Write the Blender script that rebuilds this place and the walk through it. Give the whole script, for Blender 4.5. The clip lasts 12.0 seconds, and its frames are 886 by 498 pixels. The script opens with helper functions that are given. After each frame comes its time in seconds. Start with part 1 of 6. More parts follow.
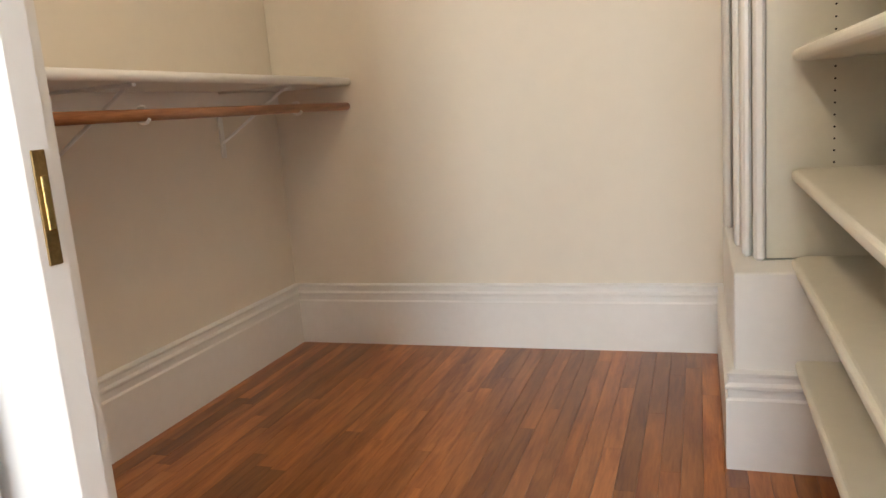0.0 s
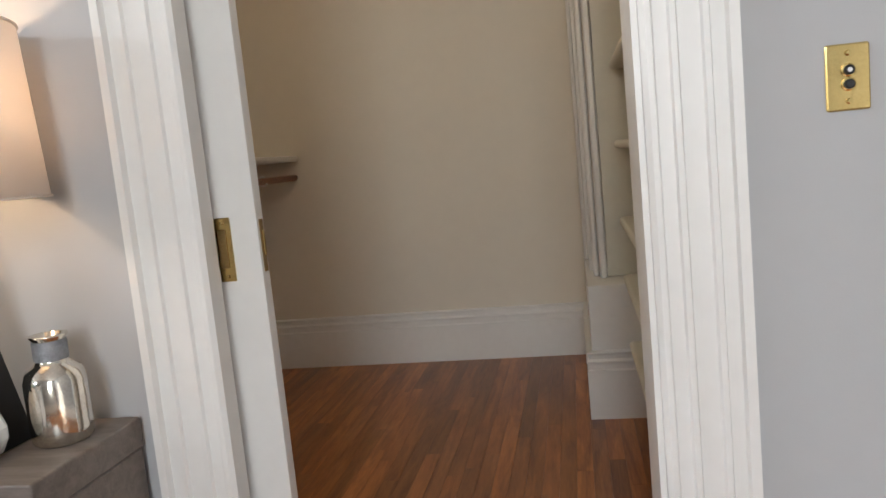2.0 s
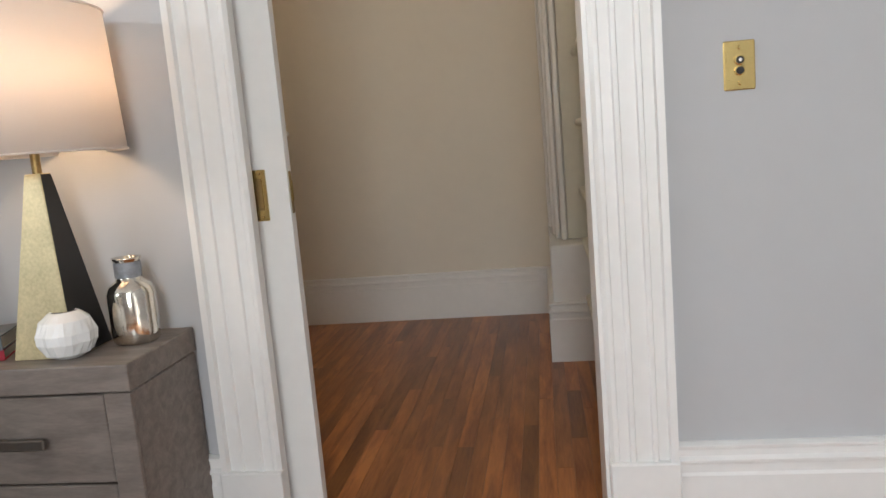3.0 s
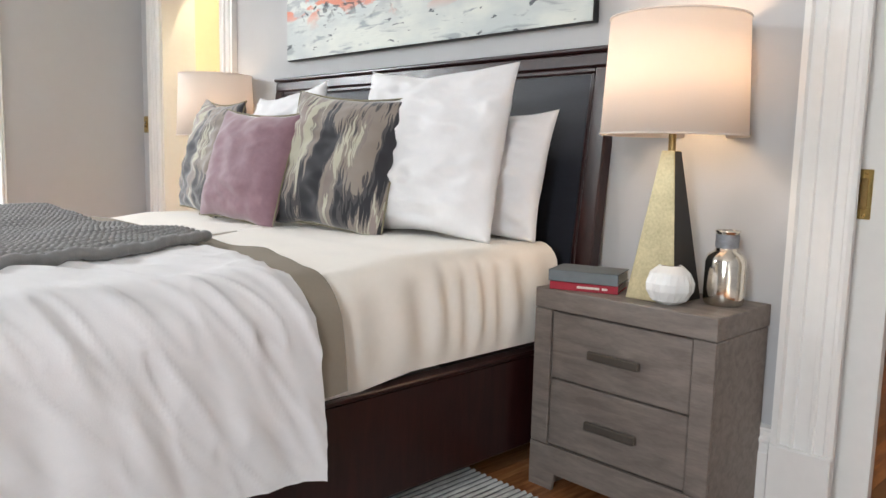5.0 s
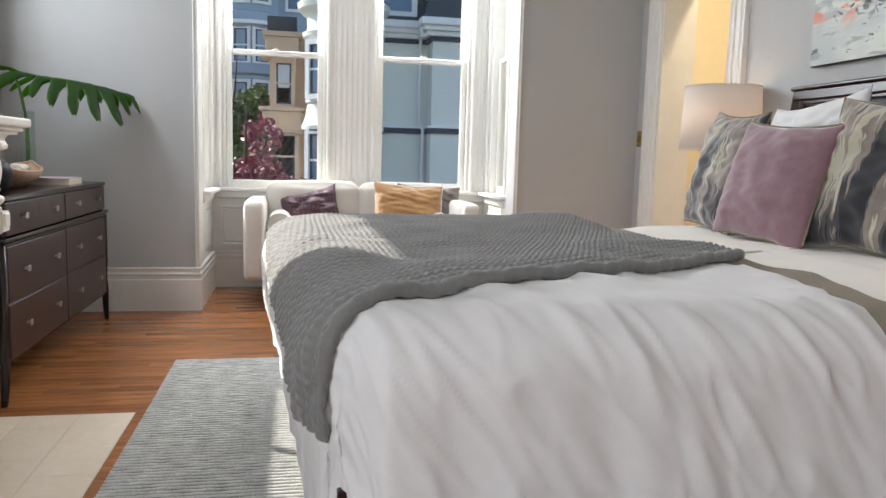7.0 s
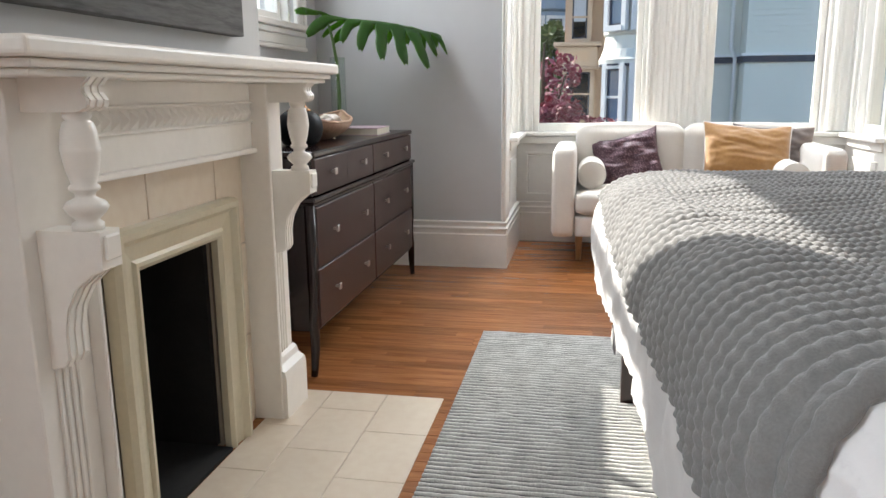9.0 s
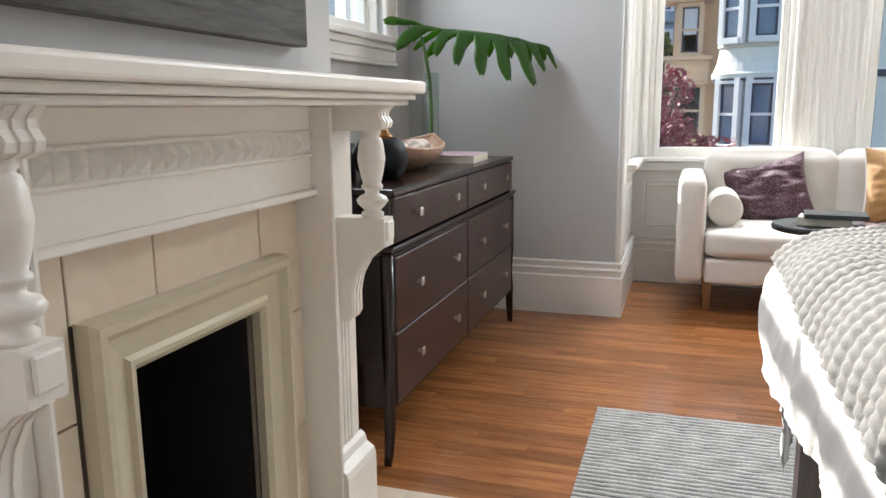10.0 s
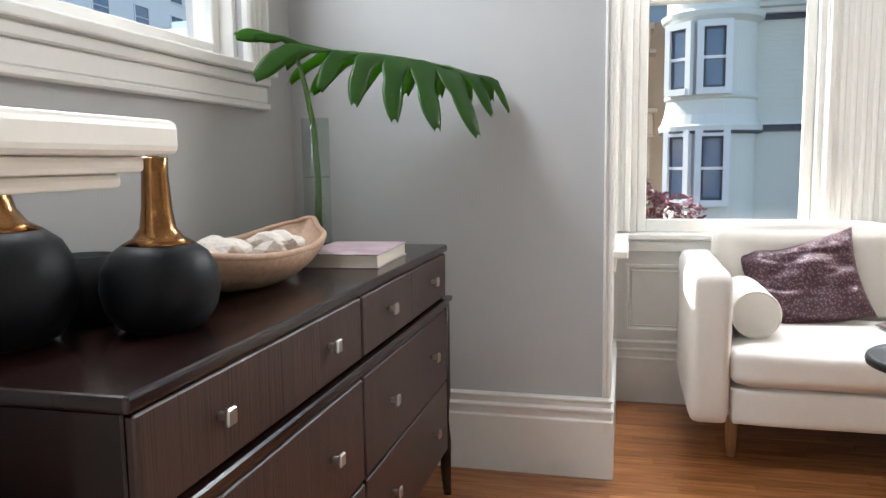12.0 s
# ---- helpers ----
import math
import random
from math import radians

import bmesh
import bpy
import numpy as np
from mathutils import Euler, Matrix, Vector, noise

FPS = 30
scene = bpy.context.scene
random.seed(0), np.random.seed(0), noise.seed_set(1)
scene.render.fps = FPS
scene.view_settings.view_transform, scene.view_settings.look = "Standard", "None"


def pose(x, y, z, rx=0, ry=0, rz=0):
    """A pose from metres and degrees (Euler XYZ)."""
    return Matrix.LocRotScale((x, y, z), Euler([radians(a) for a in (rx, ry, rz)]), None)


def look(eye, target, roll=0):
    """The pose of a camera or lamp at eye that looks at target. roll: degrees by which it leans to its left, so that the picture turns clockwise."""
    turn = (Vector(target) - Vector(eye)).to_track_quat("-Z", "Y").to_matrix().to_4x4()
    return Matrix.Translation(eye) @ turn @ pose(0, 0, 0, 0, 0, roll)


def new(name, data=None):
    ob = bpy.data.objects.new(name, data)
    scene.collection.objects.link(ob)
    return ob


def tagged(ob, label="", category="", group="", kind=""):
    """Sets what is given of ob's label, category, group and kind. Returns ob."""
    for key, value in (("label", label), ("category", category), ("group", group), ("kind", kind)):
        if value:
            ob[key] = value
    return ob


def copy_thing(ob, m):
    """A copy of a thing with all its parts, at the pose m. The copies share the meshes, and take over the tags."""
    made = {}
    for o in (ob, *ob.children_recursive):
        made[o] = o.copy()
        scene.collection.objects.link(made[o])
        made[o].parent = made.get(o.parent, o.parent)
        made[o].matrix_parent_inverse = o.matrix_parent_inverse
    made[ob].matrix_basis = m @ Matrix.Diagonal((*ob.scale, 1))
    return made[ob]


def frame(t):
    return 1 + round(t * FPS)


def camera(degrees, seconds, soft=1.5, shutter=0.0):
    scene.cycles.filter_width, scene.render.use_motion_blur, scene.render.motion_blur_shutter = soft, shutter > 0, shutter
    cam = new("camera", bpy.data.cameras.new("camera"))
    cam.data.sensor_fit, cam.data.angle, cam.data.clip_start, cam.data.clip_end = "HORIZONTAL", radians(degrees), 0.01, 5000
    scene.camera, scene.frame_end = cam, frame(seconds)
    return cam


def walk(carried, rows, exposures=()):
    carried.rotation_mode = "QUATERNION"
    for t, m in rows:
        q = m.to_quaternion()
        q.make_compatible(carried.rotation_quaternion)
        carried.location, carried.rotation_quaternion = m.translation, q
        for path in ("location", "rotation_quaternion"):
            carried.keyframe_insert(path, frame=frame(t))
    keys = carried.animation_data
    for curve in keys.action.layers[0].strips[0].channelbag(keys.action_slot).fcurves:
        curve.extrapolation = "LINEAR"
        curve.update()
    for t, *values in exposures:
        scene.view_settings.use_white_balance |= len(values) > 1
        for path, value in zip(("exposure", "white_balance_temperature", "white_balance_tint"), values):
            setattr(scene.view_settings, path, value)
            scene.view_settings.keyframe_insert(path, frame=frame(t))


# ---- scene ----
cam = camera(61.0, 12.0)
PATH = [
    (0, (0.209, 0.109, 1.052), (-0.44, 1.967, 0.691), -4.5),
    (0.5, (0.213, -0.129, 1.101), (-0.307, 1.776, 0.785), -5.5),
    (1, (0.232, -0.372, 1.131), (-0.105, 1.582, 0.863), -5.0),
    (1.5, (0.237, -0.579, 1.157), (-0.092, 1.381, 0.931), -5.2),
    (2, (0.274, -0.856, 1.139), (-0.083, 1.097, 0.898), -5.6),
    (2.5, (0.28, -1.078, 1.14), (-0.011, 0.881, 0.862), -5.8),
    (2.7, (0.28, -1.177, 1.122), (0.046, 0.788, 0.833), -5.3),
    (4.3, (0.266, -1.602, 1.06), (-0.747, 0.103, 0.803), 1.4),
    (4.5, (0.262, -1.625, 1.062), (-0.883, -0.007, 0.793), 1.7),
    (5, (0.21, -1.656, 1.065), (-1.213, -0.272, 0.818), 1.4),
    (5.5, (0.176, -1.692, 1.065), (-1.442, -0.536, 0.851), 1.0),
    (6, (0.132, -1.743, 1.08), (-1.652, -0.864, 0.872), 0.7),
    (6.5, (0.072, -1.8, 1.067), (-1.814, -1.168, 0.857), 1.0),
    (7, (0.018, -1.846, 1.059), (-1.931, -1.467, 0.817), 1.6),
    (7.5, (-0.086, -1.904, 1.059), (-2.063, -1.816, 0.769), 2.0),
    (7.7, (-0.126, -1.923, 1.056), (-2.101, -1.937, 0.741), 2.3),
    (9.3, (-0.801, -2.058, 1.079), (-2.706, -2.514, 0.677), -0.7),
    (9.5, (-0.917, -2.09, 1.093), (-2.806, -2.619, 0.703), -0.5),
    (10, (-1.209, -2.175, 1.091), (-3.078, -2.784, 0.722), -0.5),
    (10.5, (-1.524, -2.274, 1.121), (-3.417, -2.816, 0.774), -1.3),
    (11, (-1.858, -2.327, 1.138), (-3.762, -2.872, 0.86), -1.4),
    (11.5, (-2.194, -2.365, 1.136), (-4.092, -2.948, 0.899), -0.5),
    (12, (-2.534, -2.442, 1.119), (-4.464, -2.913, 0.887), -0.8),
]
walk(cam, [(t, look(eye, target, roll)) for t, eye, target, roll in PATH], exposures=[(0.0, 2.45), (0.5, 2.1), (1.0, 1.65), (1.5, 1.25), (2.7, 1.2), (4.3, 1.4), (5.5, 1.25), (6.5, 0.95), (7.7, 0.85), (9.3, 1.1), (11.0, 1.1), (12.0, 1.2)])

# ---- world, sun, lamps ----
SUN_AZ, SUN_EL = 218.0, 34.0      # compass heading of the sun (0 = +y, clockwise), height in degrees
world = bpy.data.worlds.new("world")
scene.world = world
world.use_nodes = True
sky = world.node_tree.nodes.new("ShaderNodeTexSky")
sky.sky_type, sky.sun_disc = "NISHITA", False
sky.sun_elevation, sky.sun_rotation = radians(SUN_EL), radians(SUN_AZ)
back = world.node_tree.nodes["Background"]
back.inputs["Strength"].default_value = 0.15
world.node_tree.links.new(sky.outputs[0], back.inputs["Color"])
sun = new("sun", bpy.data.lights.new("sun", "SUN"))
sun.data.energy, sun.data.angle, sun.data.color = 5.0, radians(0.6), (1.0, 0.95, 0.86)
sa, se = radians(SUN_AZ), radians(SUN_EL)
sun_from = Vector((math.sin(sa) * math.cos(se), math.cos(sa) * math.cos(se), math.sin(se)))
sun.matrix_world = look(sun_from * 30, (0, 0, 0))


def area_light(name, place, target, width, height, watts, colour):
    lamp = new(name, bpy.data.lights.new(name, "AREA"))
    lamp.data.shape, lamp.data.size, lamp.data.size_y = "RECTANGLE", width, height
    lamp.data.energy, lamp.data.color = watts, colour
    lamp.matrix_world = look(place, target)
    return lamp


def point_light(name, place, watts, colour, radius):
    lamp = new(name, bpy.data.lights.new(name, "POINT"))
    lamp.data.energy, lamp.data.color, lamp.data.shadow_soft_size = watts, colour, radius
    lamp.location = place
    return lamp


SKY = (0.91, 0.955, 1.0)
WARM = (1.0, 0.62, 0.30)
# sky light in the openings of the windows
area_light("window_fill", (-6.17, -2.02, 2.63), (-3.0, -2.02, 0.6), 0.72, 0.42, 25, SKY)
area_light("window_fill", (-6.17, -0.86, 2.63), (-3.0, -0.86, 0.6), 0.72, 0.42, 25, SKY)
area_light("window_fill", (-4.14, -3.80, 2.50), (-4.0, -1.0, 0.6), 1.1, 0.42, 16, SKY)
# added lamp behind a made-up, unseen window; brightens the east end and closet
area_light("window_fill", (0.53, -3.90, 1.85), (0.35, -2.0, 1.2), 1.0, 1.9, 36, SKY)

# ---- materials ----
def material(name, colour, rough=0.6, metal=0.0, var=0.06, scale=6.0, bump=0.0, bump_scale=60.0, stretch=(1, 1, 1), spec=0.5, second=None, coat=0.0, sheen=0.0):
    """A principled material with colour variation at two scales and a fine relief, in object metres."""
    m = bpy.data.materials.new(name)
    m.use_nodes = True
    nodes, links = m.node_tree.nodes, m.node_tree.links
    b = nodes["Principled BSDF"]
    b.inputs["Roughness"].default_value, b.inputs["Metallic"].default_value = rough, metal
    b.inputs["Specular IOR Level"].default_value = spec
    b.inputs["Coat Weight"].default_value = coat
    b.inputs["Sheen Weight"].default_value = sheen
    co = nodes.new("ShaderNodeTexCoord")
    mp = nodes.new("ShaderNodeMapping")
    mp.inputs["Scale"].default_value = stretch
    links.new(co.outputs["Object"], mp.inputs["Vector"])
    n1 = nodes.new("ShaderNodeTexNoise")
    n1.inputs["Scale"].default_value, n1.inputs["Detail"].default_value = scale, 3
    n2 = nodes.new("ShaderNodeTexNoise")
    n2.inputs["Scale"].default_value, n2.inputs["Detail"].default_value = scale * 9, 4
    for n in (n1, n2):
        links.new(mp.outputs[0], n.inputs["Vector"])
    add = nodes.new("ShaderNodeMath")
    add.operation = "ADD"
    links.new(n1.outputs["Fac"], add.inputs[0])
    links.new(n2.outputs["Fac"], add.inputs[1])
    ramp = nodes.new("ShaderNodeValToRGB")
    half = nodes.new("ShaderNodeMath")
    half.operation = "MULTIPLY"
    half.inputs[1].default_value = 0.5
    links.new(add.outputs[0], half.inputs[0])
    links.new(half.outputs[0], ramp.inputs[0])
    low = second or [c * (1 - var) for c in colour]
    high = colour if second else [min(1, c * (1 + var)) for c in colour]
    ramp.color_ramp.elements[0].position, ramp.color_ramp.elements[0].color = 0.32, (*low, 1)
    ramp.color_ramp.elements[1].position, ramp.color_ramp.elements[1].color = 0.68, (*high, 1)
    links.new(ramp.outputs[0], b.inputs["Base Color"])
    if bump:
        n3 = nodes.new("ShaderNodeTexNoise")
        n3.inputs["Scale"].default_value, n3.inputs["Detail"].default_value = bump_scale, 4
        links.new(mp.outputs[0], n3.inputs["Vector"])
        bp = nodes.new("ShaderNodeBump")
        bp.inputs["Strength"].default_value, bp.inputs["Distance"].default_value = bump, 0.004
        links.new(n3.outputs["Fac"], bp.inputs["Height"])
        links.new(bp.outputs[0], b.inputs["Normal"])
    return m


def glass_material(name, colour=(1, 1, 1), ior=1.45):
    """Thin clear glass: light passes straight, and the gloss grows towards grazing angles."""
    m = bpy.data.materials.new(name)
    m.use_nodes = True
    nodes, links = m.node_tree.nodes, m.node_tree.links
    clear = nodes.new("ShaderNodeBsdfTransparent")
    clear.inputs["Color"].default_value = (*colour, 1)
    gloss = nodes.new("ShaderNodeBsdfGlossy")
    gloss.inputs["Roughness"].default_value = 0.01
    facing = nodes.new("ShaderNodeLayerWeight")
    facing.inputs["Blend"].default_value = 0.5
    steep = nodes.new("ShaderNodeMath")
    steep.operation = "POWER"
    steep.inputs[1].default_value = 4.0
    links.new(facing.outputs["Facing"], steep.inputs[0])
    edge = nodes.new("ShaderNodeMath")
    edge.operation = "MULTIPLY_ADD"
    edge.inputs[1].default_value, edge.inputs[2].default_value = 0.55, (ior - 1) * 0.1
    links.new(steep.outputs[0], edge.inputs[0])
    mix = nodes.new("ShaderNodeMixShader")
    links.new(edge.outputs[0], mix.inputs[0])
    links.new(clear.outputs[0], mix.inputs[1])
    links.new(gloss.outputs[0], mix.inputs[2])
    links.new(mix.outputs[0], nodes["Material Output"].inputs["Surface"])
    return m


def wood_material(name, dark, light, rough, grain=(1, 12, 12), scale=5.0, bump=0.15, random_tone=0.0, coat=0.0):
    """Wood with long grain; the grain runs along the axis whose stretch is smallest."""
    m = bpy.data.materials.new(name)
    m.use_nodes = True
    nodes, links = m.node_tree.nodes, m.node_tree.links
    b = nodes["Principled BSDF"]
    b.inputs["Roughness"].default_value, b.inputs["Coat Weight"].default_value = rough, coat
    co = nodes.new("ShaderNodeTexCoord")
    mp = nodes.new("ShaderNodeMapping")
    mp.inputs["Scale"].default_value = grain
    info = nodes.new("ShaderNodeObjectInfo")
    shift = nodes.new("ShaderNodeVectorMath")
    shift.operation = "MULTIPLY_ADD"
    shift.inputs[1].default_value = (17, 31, 23)
    geo0 = nodes.new("ShaderNodeNewGeometry")
    sum0 = nodes.new("ShaderNodeMath")
    sum0.operation = "ADD"
    links.new(info.outputs["Random"], sum0.inputs[0])
    links.new(geo0.outputs["Random Per Island"], sum0.inputs[1])
    links.new(sum0.outputs[0], shift.inputs[0])
    links.new(co.outputs["Object"], shift.inputs[2])
    links.new(shift.outputs[0], mp.inputs["Vector"])
    n1 = nodes.new("ShaderNodeTexNoise")
    n1.inputs["Scale"].default_value, n1.inputs["Detail"].default_value, n1.inputs["Distortion"].default_value = scale, 6, 0.6
    links.new(mp.outputs[0], n1.inputs["Vector"])
    n2 = nodes.new("ShaderNodeTexNoise")
    n2.inputs["Scale"].default_value, n2.inputs["Detail"].default_value = scale * 6, 4
    links.new(mp.outputs[0], n2.inputs["Vector"])
    mix = nodes.new("ShaderNodeMath")
    mix.operation = "MULTIPLY_ADD"
    mix.inputs[1].default_value = 0.35
    links.new(n2.outputs["Fac"], mix.inputs[0])
    links.new(n1.outputs["Fac"], mix.inputs[2])
    ramp = nodes.new("ShaderNodeValToRGB")
    ramp.color_ramp.elements[0].position, ramp.color_ramp.elements[0].color = 0.48, (*dark, 1)
    ramp.color_ramp.elements[1].position, ramp.color_ramp.elements[1].color = 0.85, (*light, 1)
    links.new(mix.outputs[0], ramp.inputs[0])
    tone = nodes.new("ShaderNodeHueSaturation")
    val = nodes.new("ShaderNodeMath")
    val.operation = "MULTIPLY_ADD"
    val.inputs[1].default_value, val.inputs[2].default_value = random_tone, 1 - random_tone / 2
    geo = nodes.new("ShaderNodeNewGeometry")
    mixr = nodes.new("ShaderNodeMath")
    mixr.operation = "ADD"
    links.new(info.outputs["Random"], mixr.inputs[0])
    links.new(geo.outputs["Random Per Island"], mixr.inputs[1])
    frac = nodes.new("ShaderNodeMath")
    frac.operation = "FRACT"
    links.new(mixr.outputs[0], frac.inputs[0])
    links.new(frac.outputs[0], val.inputs[0])
    links.new(val.outputs[0], tone.inputs["Value"])
    links.new(ramp.outputs[0], tone.inputs["Color"])
    links.new(tone.outputs[0], b.inputs["Base Color"])
    bp = nodes.new("ShaderNodeBump")
    bp.inputs["Strength"].default_value, bp.inputs["Distance"].default_value = bump, 0.002
    links.new(mix.outputs[0], bp.inputs["Height"])
    links.new(bp.outputs[0], b.inputs["Normal"])
    return m


WALL_GREY = material("wall_paint_grey", (0.50, 0.505, 0.51), 0.85, var=0.02, scale=1.5, bump=0.05, bump_scale=220)
WALL_CLOSET = material("wall_paint_cream", (0.76, 0.70, 0.60), 0.85, var=0.02, scale=1.5, bump=0.05, bump_scale=220)
WALL_YELLOW = material("wall_paint_yellow", (0.82, 0.74, 0.55), 0.8, var=0.03, scale=1.5, bump=0.05, bump_scale=200)
CEILING = material("ceiling_paint", (0.78, 0.78, 0.76), 0.9, var=0.02, scale=2)
TRIM = material("trim_paint", (0.82, 0.81, 0.78), 0.38, var=0.025, scale=3, bump=0.04, bump_scale=120)
CREAM = material("mantel_paint", (0.87, 0.83, 0.77), 0.42, var=0.03, scale=4, bump=0.05, bump_scale=90)
SHELF_PAINT = material("shelf_paint", (0.72, 0.70, 0.60), 0.45, var=0.03, scale=4)
FLOOR_ROOM = wood_material("floor_oak_room", (0.25, 0.088, 0.030), (0.42, 0.175, 0.064), 0.20, grain=(16, 1.2, 16), scale=3, bump=0.06, random_tone=0.40)
FLOOR_CLOSET = wood_material("floor_oak_closet", (0.20, 0.058, 0.016), (0.43, 0.165, 0.048), 0.30, grain=(9, 0.9, 9), scale=2.6, bump=0.08, random_tone=0.75)
GROOVE = material("floor_groove", (0.05, 0.02, 0.01), 0.8)
ESPRESSO = wood_material("espresso_wood", (0.008, 0.003, 0.0027), (0.022, 0.008, 0.0065), 0.20, grain=(12, 12, 1), scale=4, bump=0.05)
MAHOGANY = wood_material("mahogany_bed", (0.014, 0.004, 0.004), (0.030, 0.008, 0.007), 0.3, grain=(9, 9, 1.2), scale=4, bump=0.02)
BED_LEATHER = material("headboard_panel", (0.016, 0.017, 0.024), 0.45, var=0.2, scale=12, bump=0.25, bump_scale=160, stretch=(1, 1, 6))
GREY_OAK = wood_material("weathered_oak", (0.15, 0.122, 0.105), (0.225, 0.19, 0.165), 0.5, grain=(1.6, 7, 8), scale=5, bump=0.08)
PULL = material("pewter_pull", (0.16, 0.14, 0.12), 0.45, metal=0.8)
BRASS = material("polished_brass", (0.64, 0.48, 0.20), 0.2, metal=1.0, var=0.15, scale=20)
OLD_BRASS = material("aged_brass", (0.36, 0.25, 0.11), 0.4, metal=1.0, var=0.25, scale=30)
NICKEL = material("brushed_nickel", (0.55, 0.53, 0.50), 0.3, metal=1.0)
BLACK = material("black_paint", (0.012, 0.012, 0.012), 0.5)
WHITE_COTTON = material("white_cotton", (0.80, 0.79, 0.79), 0.9, var=0.02, scale=5, bump=0.12, bump_scale=300, sheen=0.2)
SHEET = material("cream_sheet", (0.86, 0.81, 0.73), 0.85, var=0.02, scale=5, bump=0.1, bump_scale=300, sheen=0.2)
TAUPE = material("taupe_band", (0.27, 0.23, 0.18), 0.85, var=0.04, scale=10, bump=0.1, bump_scale=300)
GLASS = glass_material("window_glass", (0.97, 0.985, 0.98), 1.25)
MARBLE = material("cream_marble_tile", (0.80, 0.70, 0.57), 0.3, var=0.1, scale=3.0, second=(0.72, 0.60, 0.47))
SOOT = material("firebox_black", (0.008, 0.008, 0.008), 0.8, var=0.4, scale=8)
RUG = material("rug_wool", (0.74, 0.74, 0.71), 0.95, var=0.12, scale=14, bump=0.5, bump_scale=240, second=(0.42, 0.42, 0.40))
SOFA = material("sofa_linen", (0.72, 0.68, 0.63), 0.9, var=0.03, scale=8, bump=0.2, bump_scale=500, sheen=0.2)
KNIT = material("grey_knit", (0.215, 0.212, 0.208), 0.95, var=0.12, scale=30, bump=0.4, bump_scale=260, sheen=0.3)

# shade in the gaps between the rug's pale rows, painted dark by height
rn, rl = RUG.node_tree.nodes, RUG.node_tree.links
gap_z = rn.new("ShaderNodeSeparateXYZ")
gap_c = rn.new("ShaderNodeTexCoord")
rl.new(gap_c.outputs["Object"], gap_z.inputs[0])
gap_r = rn.new("ShaderNodeMapRange")
gap_r.inputs[1].default_value, gap_r.inputs[2].default_value = 0.0045, 0.0088
rl.new(gap_z.outputs["Z"], gap_r.inputs[0])
gap_m = rn.new("ShaderNodeMix")
gap_m.data_type = "RGBA"
gap_m.inputs[6].default_value = (0.045, 0.045, 0.05, 1)
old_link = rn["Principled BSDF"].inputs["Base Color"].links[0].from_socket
rl.new(gap_r.outputs[0], gap_m.inputs[0])
rl.new(old_link, gap_m.inputs[7])
rl.new(gap_m.outputs[2], rn["Principled BSDF"].inputs["Base Color"])

# ---- mesh helpers ----
def thing(name, at=(0, 0, 0), turn=0, **tags):
    """An empty at the thing's base, which parents its parts."""
    e = new(name)
    e.matrix_world = pose(*at, 0, 0, turn)
    return tagged(e, **tags)


def part(name, bm, mat, parent=None, label="", smooth=False, **tags):
    """Links a bmesh as one mesh object."""
    me = bpy.data.meshes.new(name)
    bm.normal_update()
    bm.to_mesh(me)
    bm.free()
    for m in (mat if isinstance(mat, (list, tuple)) else [mat]):
        me.materials.append(m)
    if smooth:
        me.polygons.foreach_set("use_smooth", [True] * len(me.polygons))
    ob = new(name, me)
    if parent:
        ob.parent = parent
    return tagged(ob, label=label, **tags)


def box(x0, x1, y0, y1, z0, z1, bevel=0.0, segments=1, into=None):
    """A box between two corners, with rounded edges."""
    bm = bmesh.new()
    bmesh.ops.create_cube(bm, size=1)
    for v in bm.verts:
        v.co = ((x0 + x1) / 2 + v.co.x * (x1 - x0), (y0 + y1) / 2 + v.co.y * (y1 - y0), (z0 + z1) / 2 + v.co.z * (z1 - z0))
    if bevel:
        bmesh.ops.bevel(bm, geom=bm.edges[:], offset=bevel, segments=segments, affect="EDGES", profile=0.5)
    return merge(into, bm) if into else bm


def merge(a, b, m=None):
    """Adds bmesh b to a."""
    if m:
        b.transform(m)
    me = bpy.data.meshes.new("joined")
    b.to_mesh(me)
    b.free()
    a.from_mesh(me)
    bpy.data.meshes.remove(me)
    return a


def boxes(*rows, bevel=0.0):
    bm = bmesh.new()
    for r in rows:
        merge(bm, box(*r, bevel=bevel))
    return bm


def sweep(path, profile, m=None, closed=False):
    """Extrudes a closed profile of (side, out) along a plan path with mitred corners; m turns (u, v, out) into the world."""
    bm = bmesh.new()
    n = len(path)
    rings = []
    for i, (u, v) in enumerate(path):
        def direction(a, b):
            d = Vector((path[b][0] - path[a][0], path[b][1] - path[a][1]))
            return d.normalized()
        if closed:
            d0, d1 = direction((i - 1) % n, i), direction(i, (i + 1) % n)
        else:
            d0 = direction(i - 1, i) if i else direction(0, 1)
            d1 = direction(i, i + 1) if i < n - 1 else d0
        n0, n1 = Vector((-d0.y, d0.x)), Vector((-d1.y, d1.x))
        mid = (n0 + n1).normalized()
        mid /= max(0.3, mid.dot(n0))
        rings.append([bm.verts.new((u + mid.x * s, v + mid.y * s, o)) for s, o in profile])
    k = len(profile)
    pairs = [(i, i + 1) for i in range(n - 1)] + ([(n - 1, 0)] if closed else [])
    for a, b in pairs:
        for j in range(k):
            bm.faces.new((rings[a][j], rings[a][(j + 1) % k], rings[b][(j + 1) % k], rings[b][j]))
    if not closed:
        bm.faces.new(rings[0])
        bm.faces.new(rings[-1][::-1])
    if m:
        bm.transform(m)
    bmesh.ops.recalc_face_normals(bm, faces=bm.faces[:])
    return bm


